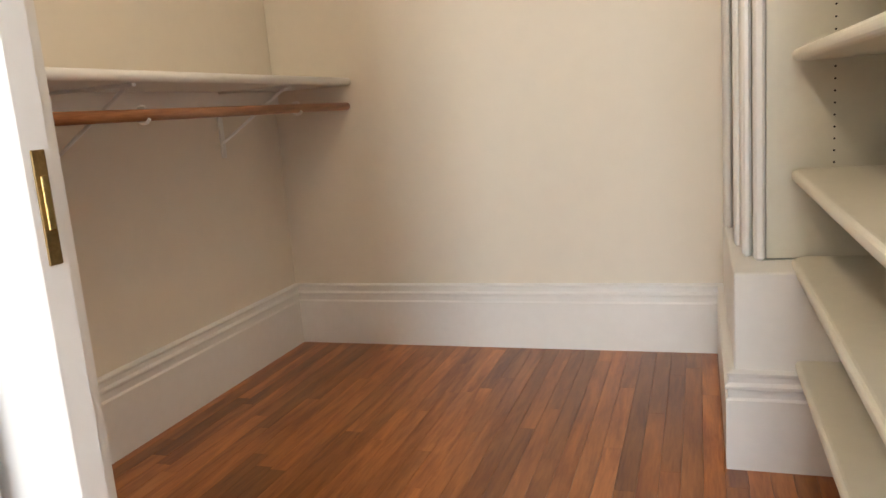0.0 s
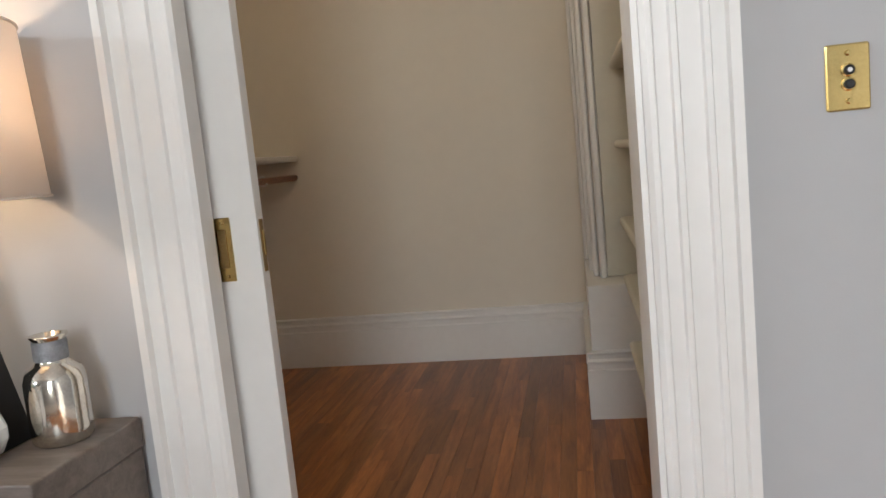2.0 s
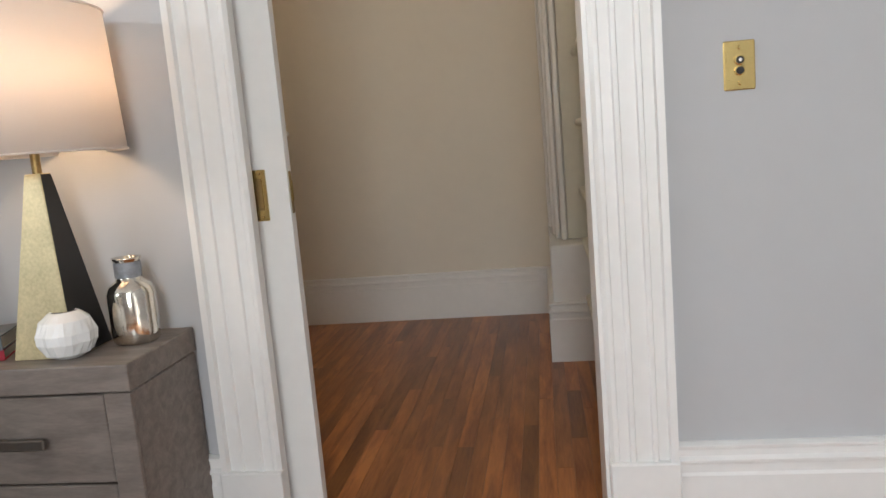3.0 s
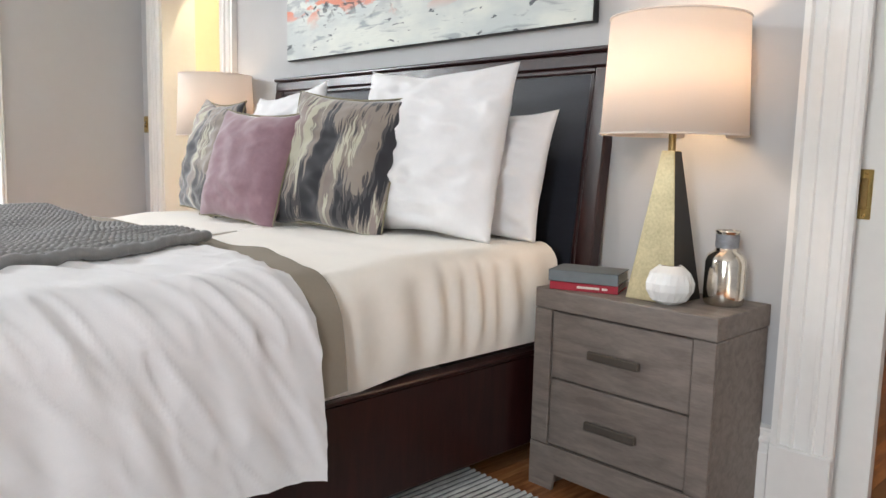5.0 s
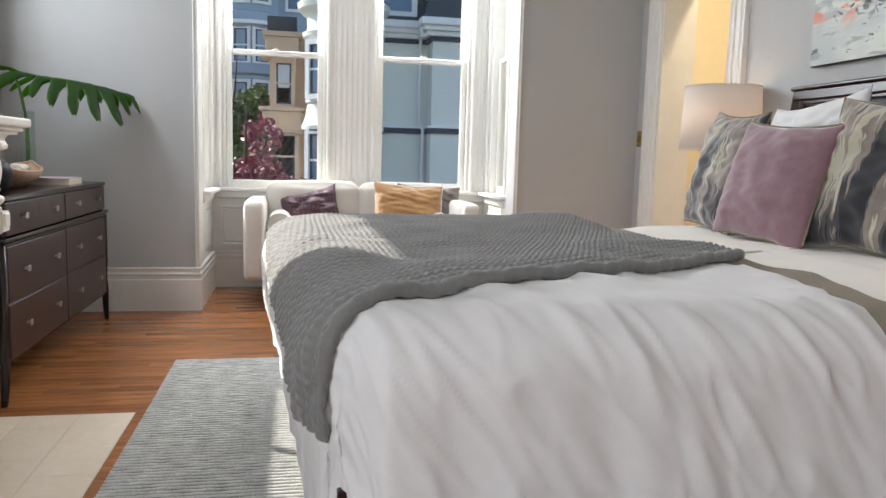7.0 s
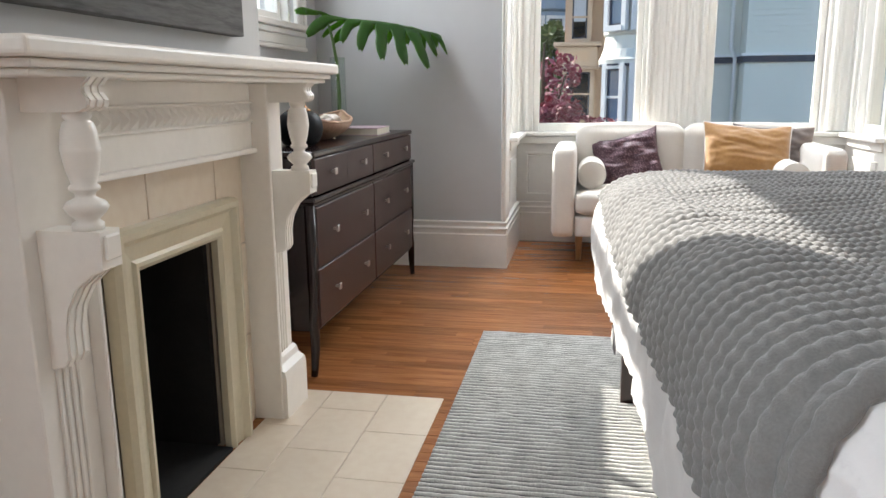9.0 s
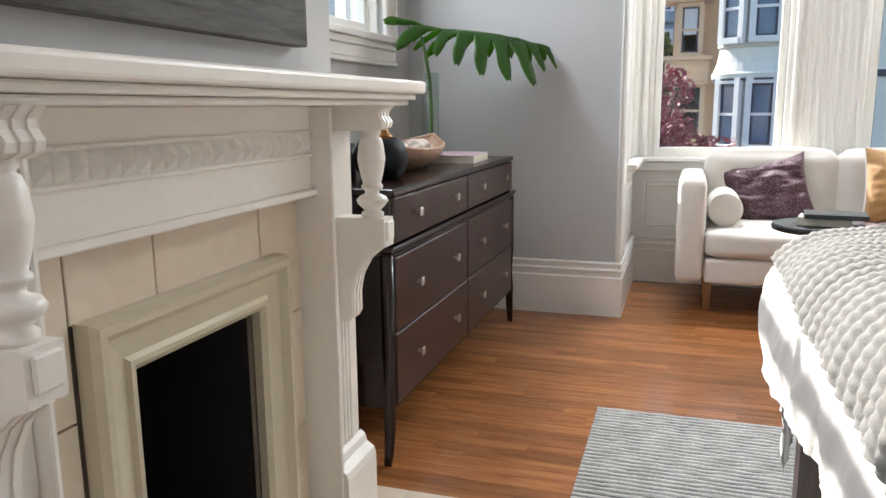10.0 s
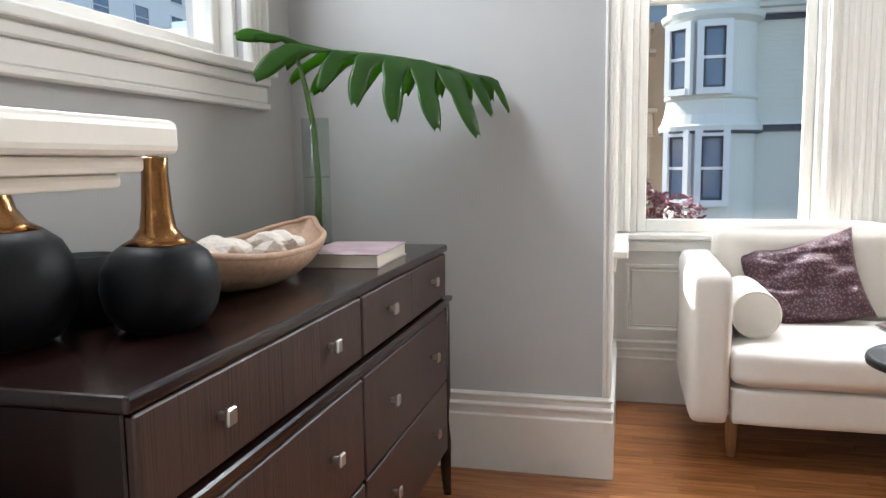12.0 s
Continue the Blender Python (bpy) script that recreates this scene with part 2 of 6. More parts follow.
def lathe(profile, steps=24, at=(0, 0, 0)):
    """Turns a profile of (radius, height) round the z axis."""
    bm = bmesh.new()
    rings = []
    for r, z in profile:
        rings.append([bm.verts.new((at[0] + max(r, 1e-4) * math.cos(2 * math.pi * i / steps), at[1] + max(r, 1e-4) * math.sin(2 * math.pi * i / steps), at[2] + z)) for i in range(steps)])
    for a, b in zip(rings, rings[1:]):
        for i in range(steps):
            j = (i + 1) % steps
            bm.faces.new((a[i], a[j], b[j], b[i]))
    bm.faces.new(rings[0][::-1])
    bm.faces.new(rings[-1])
    return bm


def plate(outline, y0, y1, m=None):
    """Extrudes an outline of (x, z) from y0 to y1."""
    bm = bmesh.new()
    a = [bm.verts.new((x, y0, z)) for x, z in outline]
    b = [bm.verts.new((x, y1, z)) for x, z in outline]
    bm.faces.new(a)
    bm.faces.new(b[::-1])
    k = len(a)
    for i in range(k):
        bm.faces.new((a[i], b[i], b[(i + 1) % k], a[(i + 1) % k]))
    bmesh.ops.recalc_face_normals(bm, faces=bm.faces[:])
    if m:
        bm.transform(m)
    return bm


def tube(points, radius, steps=8):
    """A round bar along points; radius may be a list."""
    bm = bmesh.new()
    pts = [Vector(p) for p in points]
    rings = []
    for i, p in enumerate(pts):
        d = (pts[min(i + 1, len(pts) - 1)] - pts[max(i - 1, 0)]).normalized()
        q = d.to_track_quat("Z", "Y")
        r = radius[i] if isinstance(radius, (list, tuple)) else radius
        rings.append([bm.verts.new(p + q @ Vector((r * math.cos(2 * math.pi * k / steps), r * math.sin(2 * math.pi * k / steps), 0))) for k in range(steps)])
    for a, b in zip(rings, rings[1:]):
        for k in range(steps):
            j = (k + 1) % steps
            bm.faces.new((a[k], a[j], b[j], b[k]))
    bm.faces.new(rings[0][::-1])
    bm.faces.new(rings[-1])
    return bm


def sheet(fn, nu, nv, thick=0.0):
    """A grid of fn(u, v) for u, v from 0 to 1, with a thickness if wanted."""
    bm = bmesh.new()
    g = [[bm.verts.new(fn(i / nu, j / nv)) for j in range(nv + 1)] for i in range(nu + 1)]
    for i in range(nu):
        for j in range(nv):
            bm.faces.new((g[i][j], g[i + 1][j], g[i + 1][j + 1], g[i][j + 1]))
    if thick:
        bm.normal_update()
        bmesh.ops.solidify(bm, geom=bm.faces[:], thickness=thick)
    return bm

# ---- structure: bedroom, bay, closet ----
N, S, W, E = 0.57, -3.65, -5.15, 1.9       # inner faces of the bedroom's walls
TOP = 3.2
BAY = -6.05                                # inner face of the bay's front
BAY_S, BAY_N = -2.50, -0.33                # inner faces of the bay's sides
structure = dict(kind="structure")

wall_north = part("wall_north", boxes(
    (W - 0.2, -4.83, N, 0.80, 0, TOP), (-3.99, -1.40, N, 0.80, 0, TOP),
    (-1.40, -0.50, N, 0.645, 0, TOP), (-1.40, -0.50, 0.725, 0.80, 0, TOP),
    (0.405, E + 0.2, N, 0.80, 0, TOP),
    (-4.83, -3.99, N, 0.80, 2.2, TOP), (-0.50, 0.405, N, 0.80, 2.2, TOP)), WALL_GREY, label="pale grey painted wall with two doorways", category="wall", **structure)
# the opening from x -0.02 to 1.08 is for an added, unseen window
wall_south = part("wall_south", boxes(
    (W - 0.2, -4.80, S - 0.2, S, 0, TOP), (-3.48, -0.02, S - 0.2, S, 0, TOP), (1.08, E + 0.2, S - 0.2, S, 0, TOP),
    (-4.80, -3.48, S - 0.2, S, 0, 1.42), (-4.80, -3.48, S - 0.2, S, 2.75, TOP),
    (-0.02, 1.08, S - 0.2, S, 0, 0.80), (-0.02, 1.08, S - 0.2, S, 2.75, TOP)), WALL_GREY, label="pale grey painted wall with a window and an added unseen window beside chimney breast", category="wall", **structure)
wall_west = part("wall_west", boxes((W - 0.2, W, S - 0.2, BAY_S, 0, TOP), (W - 0.2, W, BAY_N, N, 0, TOP), (W - 0.2, W, BAY_S, BAY_N, 2.95, TOP)), WALL_GREY, label="pale grey painted wall beside the bay", category="wall", **structure)
wall_east = part("wall_east", box(E, E + 0.2, S - 0.2, 0.8, 0, TOP), WALL_GREY, label="plain grey painted wall", category="wall", **structure)
for name, extent in (("wall_chimney_west", (-3.19, -2.62, S, -3.15, 0, TOP)), ("wall_chimney_east", (-2.22, -1.69, S, -3.15, 0, TOP)), ("wall_chimney_over", (-2.62, -2.22, S, -3.15, 0.66, TOP))):
    part(name, box(*extent), WALL_GREY, label="pale grey chimney breast", category="wall", **structure)
WIN = [(-2.42, -1.63), (-1.25, -0.47)]     # the bay's two sashes
wall_bay = part("wall_bay", boxes(
    (BAY - 0.2, BAY, BAY_S - 0.15, WIN[0][0], 0.76, 2.86), (BAY - 0.2, BAY, WIN[0][1], WIN[1][0], 0.76, 2.86), (BAY - 0.2, BAY, WIN[1][1], BAY_N + 0.15, 0.76, 2.86),
    (BAY - 0.2, BAY, BAY_S - 0.15, BAY_N + 0.15, 0, 0.76), (BAY - 0.2, BAY, BAY_S - 0.15, BAY_N + 0.15, 2.86, TOP),
    (BAY, W - 0.2, BAY_S - 0.15, BAY_S, 0, 0.76), (BAY, W - 0.2, BAY_S - 0.15, BAY_S, 2.86, TOP), (BAY, -5.95, BAY_S - 0.15, BAY_S, 0.76, 2.86), (-5.42, W - 0.2, BAY_S - 0.15, BAY_S, 0.76, 2.86),
    (BAY, W - 0.2, BAY_N, BAY_N + 0.15, 0, 0.76), (BAY, W - 0.2, BAY_N, BAY_N + 0.15, 2.86, TOP), (BAY, -5.95, BAY_N, BAY_N + 0.15, 0.76, 2.86), (-5.42, W - 0.2, BAY_N, BAY_N + 0.15, 0.76, 2.86)),
    TRIM, label="white painted panelled bay wall", category="wall", **structure)
CL_W, CL_N, CL_E = -1.65, 3.235, 0.92
for side, extent in (("north", (CL_W - 0.1, CL_E + 0.1, CL_N, CL_N + 0.1, 0, TOP)), ("west", (CL_W - 0.1, CL_W, 0.8, CL_N, 0, TOP)), ("east", (CL_E, CL_E + 0.1, 0.8, CL_N, 0, TOP))):
    part("wall_closet_" + side, box(*extent), WALL_CLOSET, label="cream painted wall of the closet", category="wall", **structure)
part("wall_next_room", boxes((-6.2, -2.2, 2.4, 2.5, 0, TOP), (-6.3, -6.2, 0.8, 2.5, 0, TOP), (-2.2, -2.1, 0.8, 2.5, 0, TOP)), WALL_YELLOW, label="pale yellow painted wall of the next room", category="wall", **structure)
part("ceiling", boxes((-6.3, 2.1, -3.85, 3.4, TOP, TOP + 0.1)), CEILING, label="white painted ceiling", category="ceiling", **structure)
part("floor", box(-6.3, 2.1, -3.9, 0.68, -0.06, -0.004), FLOOR_ROOM, label="oiled red oak strip floor", category="floor", **structure)
part("floor_closet", box(CL_W - 0.1, CL_E + 0.1, 0.68, CL_N + 0.1, -0.06, -0.004), FLOOR_CLOSET, label="dark red oak strip floor of the closet", category="floor", **structure)
part("floor_next_room", box(-6.3, -2.1, 0.68, 2.5, -0.06, -0.004), FLOOR_ROOM, label="oak floor of the next room", category="floor", **structure)

# ---- trim: baseboards, casings, windows, doors ----
BASE = [(0.0, 0.0), (0.026, 0.0), (0.026, 0.205), (0.020, 0.212), (0.020, 0.235), (0.028, 0.24), (0.028, 0.247), (0.018, 0.255), (0.018, 0.272), (0.024, 0.277), (0.024, 0.283), (0.010, 0.288), (0.0, 0.288)]


def baseboard(path):
    """A tall moulded board along a wall; the room lies to the left of the path."""
    return part("baseboard", sweep(path, BASE), TRIM, label="tall white moulded baseboard", category="baseboard", kind="structure")


baseboard([(E, N), (0.575, N)])
baseboard([(-0.64, N), (-3.83, N)])
baseboard([(-5.04, N), (W, N), (W, BAY_N), (BAY, BAY_N), (BAY, BAY_S), (W, BAY_S), (W, S), (-3.19, S), (-3.19, -3.15), (-2.99, -3.15)])
baseboard([(-1.79, -3.15), (-1.69, -3.15), (-1.69, S), (E, S), (E, N)])
baseboard([(CL_E, CL_N), (CL_W, CL_N), (CL_W, 0.8)])

CASING = [(0.0, 0.0), (0.0, 0.018), (0.010, 0.026), (0.020, 0.026), (0.024, 0.020), (0.048, 0.020), (0.052, 0.028), (0.062, 0.028), (0.066, 0.018), (0.104, 0.018), (0.108, 0.026), (0.118, 0.026), (0.122, 0.016), (0.146, 0.016), (0.150, 0.032), (0.168, 0.032), (0.168, 0.0)]
FACE_S = Matrix(((1, 0, 0, 0), (0, 0, -1, N), (0, 1, 0, 0), (0, 0, 0, 1)))      # on the north wall, facing the bedroom


def door_casing(x0, x1, top, name):
    """Fluted casing round an opening in the north wall, with plinth blocks."""
    c = thing(name, label="white fluted door casing with plinth blocks", category="door casing", kind="structure")
    part("casing", sweep([(x0, 0.24), (x0, top), (x1, top), (x1, 0.24)], CASING, FACE_S), TRIM, c)
    for a, b in ((x0 - 0.172, x0 + 0.002), (x1 - 0.002, x1 + 0.172)):
        part("plinth_block", box(a, b, N - 0.038, N, 0, 0.245, 0.004), TRIM, c)
    for a, b in ((x0, x0 + 0.012), (x1 - 0.012, x1)):
        part("jamb", boxes((-0.503, -0.496, N - 0.003, 0.650, 0, top - 0.002), (-0.503, -0.496, 0.720, 0.803, 0, top - 0.002)) if a < -0.3 and a > -1 else box(a, b, N - 0.003, 0.803, 0, top - 0.002), TRIM, c)
    return c


door_casing(-0.472, 0.405, 2.2, "door_casing")
door_casing(-4.83, -3.99, 2.2, "door_casing")

# pocket door, slid almost wholly into the wall
pocket = thing("pocket_door", (0, 0, 0), label="white pocket door slid open into the wall, brass pulls", category="door")
slab = boxes((-0.57, -0.405, 0.667, 0.703, 0.008, 2.19), (-1.36, -1.24, 0.667, 0.703, 0.008, 2.19), (-1.24, -0.57, 0.667, 0.703, 0.008, 0.26), (-1.24, -0.57, 0.667, 0.703, 1.25, 1.40), (-1.24, -0.57, 0.676, 0.694, 0.26, 2.19), bevel=0.0015)
part("slab", slab, TRIM, pocket)
pull = part("pull_plate", boxes((-0.502, -0.466, 0.6635, 0.667, 0.915, 1.055), bevel=0.0012), BRASS, pocket, "polished brass recessed pull")
part("pull_cup", boxes((-0.497, -0.478, 0.6605, 0.6634, 0.945, 1.03), bevel=0.001), OLD_BRASS, pull)
part("screw", lathe([(0.004, 0), (0.004, 0.002), (0.002, 0.003)], 10), BRASS, pull).matrix_basis = pose(-0.484, 0.663, 1.044, 90)
part("screw", lathe([(0.004, 0), (0.004, 0.002), (0.002, 0.003)], 10), BRASS, pull).matrix_basis = pose(-0.484, 0.663, 0.926, 90)
edge = part("edge_pull", boxes((-0.405, -0.4025, 0.677, 0.694, 0.93, 1.045), bevel=0.0008), OLD_BRASS, pocket, "aged brass edge pull")
part("edge_lever", boxes((-0.4025, -0.3995, 0.681, 0.690, 0.965, 1.02), bevel=0.001), BRASS, edge)

# panelled door of the next room, standing ajar behind the second doorway
far_door = thing("door_next_room", label="pale yellow lit panelled door in the far doorway", category="door")
part("slab", boxes((-5.35, -3.2, 1.52, 1.55, 0.01, 0.12), (-5.35, -3.2, 1.52, 1.55, 0.62, 0.80), (-5.35, -3.2, 1.52, 1.55, 1.14, 1.28), (-5.35, -5.0, 1.512, 1.55, 0.01, 2.2), (-5.35, -3.2, 1.53, 1.55, 0.01, 2.2), bevel=0.003), WALL_YELLOW, far_door)
# added lamp, out of view: brightens the yellow door behind the far doorway
hall = thing("ceiling_lamp", (-4.4, 1.15, TOP), label="added unseen white glass ceiling lamp that brightens the next room", category="lamp")
point_light("hall_fill", (-4.4, 1.15, TOP - 0.3), 33, (1.0, 0.82, 0.56), 0.09)


def switch_plate(x, z):
    s = thing("light_switch", (x, N, z), label="brass push-button light switch plate on grey wall", category="light switch")
    bm = boxes((-0.036, 0.036, -0.006, 0, -0.057, 0.057), bevel=0.003)
    p = part("plate", bm, BRASS, s)
    for dz, mat, nm in ((0.012, NICKEL, "button"), (-0.012, BLACK, "button")):
        ring = part("collar", lathe([(0.012, 0), (0.012, 0.003), (0.009, 0.004)], 16), BRASS, s)
        ring.matrix_basis = pose(0, -0.006, dz, 90)
        b = part(nm, lathe([(0.0085, 0), (0.0085, 0.006), (0.006, 0.008)], 14), BLACK, s)
        b.matrix_basis = pose(0, -0.008, dz, 90)
        if mat is NICKEL:
            part("pearl_inlay", lathe([(0.004, 0), (0.004, 0.0008)], 12), WHITE_COTTON, b).matrix_basis = pose(0, 0, 0.008)
    for dz in (0.041, -0.041):
        part("screw", lathe([(0.005, 0), (0.005, 0.002), (0.003, 0.003)], 10), BRASS, s).matrix_basis = pose(0, -0.006, dz, 90)
    return s


switch_plate(0.749, 1.208)
switch_plate(-5.10, 1.23)


def sash_window(name, width, z0, z1, m, rail):
    """A double-hung window in a frame: origin at the opening's middle, u to the right seen from the room, room towards -y."""
    w = thing(name, label="white double-hung sash window with clear panes", category="window", kind="structure")
    w.matrix_world = m
    h = width / 2
    part("frame", boxes((-h, -h + 0.025, 0.0, 0.14, z0, z1), (h - 0.025, h, 0.0, 0.14, z0, z1), (-h + 0.025, h - 0.025, 0.0, 0.14, z1 - 0.03, z1), (-h + 0.025, h - 0.025, 0.0, 0.14, z0, z0 + 0.02), bevel=0.002), TRIM, w)
    g = 0.042
    for nm, a, b, y in (("lower_sash", z0 + 0.02, rail + 0.02, 0.045), ("upper_sash", rail - 0.018, z1 - 0.03, 0.085)):
        x = h - 0.026
        s = part(nm, boxes((-x, -x + g, y, y + 0.036, a, b), (x - g, x, y, y + 0.036, a, b), (-x + g, x - g, y, y + 0.036, a, a + (0.06 if "low" in nm else 0.036)), (-x + g, x - g, y, y + 0.036, b - 0.036, b), bevel=0.004), TRIM, w)
        pane = part("pane", box(-x + g, x - g, y + 0.016, y + 0.020, a + 0.03, b - 0.03), GLASS, s)
        pane.visible_shadow = False
    lock = part("sash_lock", boxes((-0.03, 0.03, 0.03, 0.06, rail + 0.02, rail + 0.028), (-0.012, 0.02, 0.025, 0.045, rail + 0.028, rail + 0.038), bevel=0.002), TRIM, w)
    return w


def turned(x, y, deg):
    return pose(x, y, 0, 0, 0, deg)


# the bay: two front sashes and a narrow one in each side
sash_window("window_1", WIN[0][1] - WIN[0][0], 0.76, 2.86, turned(BAY - 0.02, sum(WIN[0]) / 2, 90), 1.825)
sash_window("window_2", WIN[1][1] - WIN[1][0], 0.76, 2.86, turned(BAY - 0.02, sum(WIN[1]) / 2, 90), 1.825)
sash_window("window_3", 0.53, 0.76, 2.86, turned(-5.685, BAY_N + 0.01, 0), 1.825)
sash_window("window_4", 0.53, 0.76, 2.86, turned(-5.685, BAY_S - 0.01, 180), 1.825)
sash_window("window_5", 1.32, 1.42, 2.75, turned(-4.14, S - 0.02, 180), 2.10)
# made-up window, out of view, for the fill lamp behind it
sash_window("added_window", 1.10, 0.80, 2.75, turned(0.53, S - 0.02, 180), 1.79)

# fluted mullions and casings of the bay
bay_trim = thing("bay_casing", label="white fluted casings and panelled apron of the bay", category="window casing", kind="structure")
FLUTE = [(0.0, 0.0), (0.0, 0.02), (0.008, 0.028), (0.018, 0.028), (0.022, 0.018), (0.035, 0.018), (0.039, 0.026), (0.055, 0.026), (0.059, 0.018), (0.072, 0.018), (0.08, 0.03), (0.09, 0.03), (0.09, 0.0)]


def mullion(y0, y1):
    bm = boxes((BAY, BAY + 0.02, y0, y1, 0.79, 2.86))
    bm2 = boxes((BAY, BAY + 0.036, y0, y0 + 0.03, 0.79, 2.86), (BAY, BAY + 0.036, y1 - 0.03, y1, 0.79, 2.86), bevel=0.006)
    merge(bm, bm2)
    k = int((y1 - y0 - 0.08) / 0.038)
    for i in range(max(0, k)):
        y = y0 + 0.04 + (i + 0.2) * (y1 - y0 - 0.08) / k
        merge(bm, box(BAY + 0.012, BAY + 0.0255, y, y + 0.024, 0.79, 2.86, 0.006, 2))
    part("casing", bm, TRIM, bay_trim)


mullion(WIN[0][1] + 0.002, WIN[1][0] - 0.002)
mullion(BAY_S + 0.002, WIN[0][0] - 0.002)
mullion(WIN[1][1] + 0.002, BAY_N - 0.002)
part("stool", boxes((BAY, BAY + 0.06, BAY_S, BAY_N, 0.755, 0.785), (BAY, BAY + 0.035, BAY_S, BAY_N, 0.70, 0.755), bevel=0.006), TRIM, bay_trim, "white window stool")
for a, b in ((-2.44, -2.02), (-1.95, -1.45), (-1.38, -0.88), (-0.81, -0.39)):
    part("apron_panel", sweep([(a, 0.33), (b, 0.33), (b, 0.64), (a, 0.64)], [(0, 0), (0, 0.016), (0.012, 0.016), (0.022, 0.006), (0.03, 0.012), (0.03, 0)], Matrix(((0, 0, 1, BAY), (1, 0, 0, 0), (0, 1, 0, 0), (0, 0, 0, 1))), closed=True), TRIM, bay_trim)
for y, s in ((BAY_N, -1), (BAY_S, 1)):
    for x0, x1 in ((-5.98, -5.955), (-5.415, -5.36)):
        part("side_casing", boxes((x0, x1, min(y, y + s * 0.022), max(y, y + s * 0.022), 0.785, 2.86), bevel=0.004), TRIM, bay_trim)
    part("side_stool", boxes((-5.98, -5.33, min(y, y + s * 0.07), max(y, y + s * 0.07), 0.757, 0.785), (-5.96, -5.35, min(y, y + s * 0.025), max(y, y + s * 0.025), 0.70, 0.757), bevel=0.005), TRIM, bay_trim)
    part("side_panel", boxes((-5.9, -5.45, min(y, y + s * 0.012), max(y, y + s * 0.012), 0.36, 0.64), bevel=0.006), TRIM, bay_trim)
# corner beads where the bay meets the room
for y, s in ((BAY_N, -1), (BAY_S, 1)):
    part("corner_casing", boxes((W - 0.205, W + 0.012, min(y, y + s * 0.016), max(y, y + s * 0.016), 0.288, 2.95), (W - 0.02, W + 0.016, min(y - s * 0.014, y), max(y - s * 0.014, y), 0.288, 2.95), bevel=0.006), TRIM, bay_trim)

# casing, sill and apron of the window over the dresser
def south_casing(x0, x1, z0, z1):
    c = thing("window_casing", label="white moulded window casing with deep apron", category="window casing", kind="structure")
    m = Matrix(((-1, 0, 0, 0), (0, 0, 1, S), (0, 1, 0, 0), (0, 0, 0, 1)))
    part("casing", sweep([(-x1, z0), (-x1, z1), (-x0, z1), (-x0, z0)], [(a * 0.75, b) for a, b in CASING], m), TRIM, c)
    part("stool", box(x0 - 0.14, x1 + 0.14, S, S + 0.055, z0 - 0.012, z0 + 0.02, 0.006, 2), TRIM, c)
    part("apron", boxes((x0 - 0.125, x1 + 0.125, S, S + 0.034, z0 - 0.045, z0 - 0.012), (x0 - 0.12, x1 + 0.12, S, S + 0.022, z0 - 0.10, z0 - 0.045), (x0 - 0.125, x1 + 0.125, S, S + 0.03, z0 - 0.122, z0 - 0.10), bevel=0.005), TRIM, c)


south_casing(-4.80, -3.48, 1.42, 2.75)
# casing of the added, unseen window
south_casing(-0.02, 1.08, 0.80, 2.75)

# ---- closet ----
cab = thing("closet_shelving", label="built-in cream shelves with rounded fronts and pin-holed side panel", category="shelving")
part("plinth", boxes((0.292, CL_E - 0.002, 2.232, CL_N - 0.002, 0.0, 0.56), bevel=0.004), TRIM, cab)
part("plinth_base", sweep([(CL_E, 2.228), (0.288, 2.228), (0.288, CL_N - 0.03)], [(a - 0.006, b) for a, b in BASE[1:-1]] + [(-0.026, 0.288), (-0.026, 0.0)]), TRIM, cab)
part("end_panel", box(0.385, CL_E - 0.003, 2.40, 2.43, 0.565, 2.9, 0.002), SHELF_PAINT, cab, "pale green-white pin-holed panel")
part("corner_post", boxes((0.352, 0.383, 2.385, 2.435, 0.56, 2.9), bevel=0.008), TRIM, cab)
part("window_trim", boxes((0.294, 0.318, 2.95, CL_N - 0.003, 0.56, 2.9), (0.31, 0.332, 2.60, 2.70, 0.56, 2.9), (0.325, 0.350, 2.44, 2.60, 0.56, 2.9), bevel=0.008), TRIM, cab)
pins = bmesh.new()
for i in range(26):
    merge(pins, lathe([(0.003, 0), (0.003, 0.0012)], 8), pose(0.556, 2.3995, 0.80 + i * 0.032, 90))
part("pin_holes", pins, BLACK, cab, kind="stuff")


def shelf_board(z, y0=0.95, deep=0.0):
    """A shelf along the closet's east wall, its front edge and far corner rounded."""
    bm = bmesh.new()
    t = 0.032
    pts = [(CL_E - 0.004, 2.395), (0.52, 2.395)]
    for i in range(7):
        a = radians(90 + i * 15)
        pts.append((0.50 + 0.055 * math.cos(a), 2.34 + 0.055 * math.sin(a)))
    pts += [(0.445, y0), (CL_E - 0.004, y0)]
    lo = [bm.verts.new((x, y, z - t)) for x, y in pts]
    hi = [bm.verts.new((x, y, z)) for x, y in pts]
    bm.faces.new(lo[::-1])
    bm.faces.new(hi)
    for i in range(len(pts)):
        j = (i + 1) % len(pts)
        bm.faces.new((lo[i], lo[j], hi[j], hi[i]))
    bmesh.ops.recalc_face_normals(bm, faces=bm.faces[:])
    sharp = [e for e in bm.edges if abs(e.verts[0].co.z - e.verts[1].co.z) < 1e-6 and min(v.co.x for v in e.verts) < 0.53]
    bmesh.ops.bevel(bm, geom=sharp, offset=0.014, segments=4, affect="EDGES", profile=0.5)
    return part("shelf", bm, SHELF_PAINT, cab)


for z in (0.318, 0.574, 0.82, 1.14, 1.46, 1.78):
    shelf_board(z)
part("near_panel", box(0.47, CL_E - 0.003, 0.92, 0.95, 0, 2.9, 0.002), SHELF_PAINT, cab)

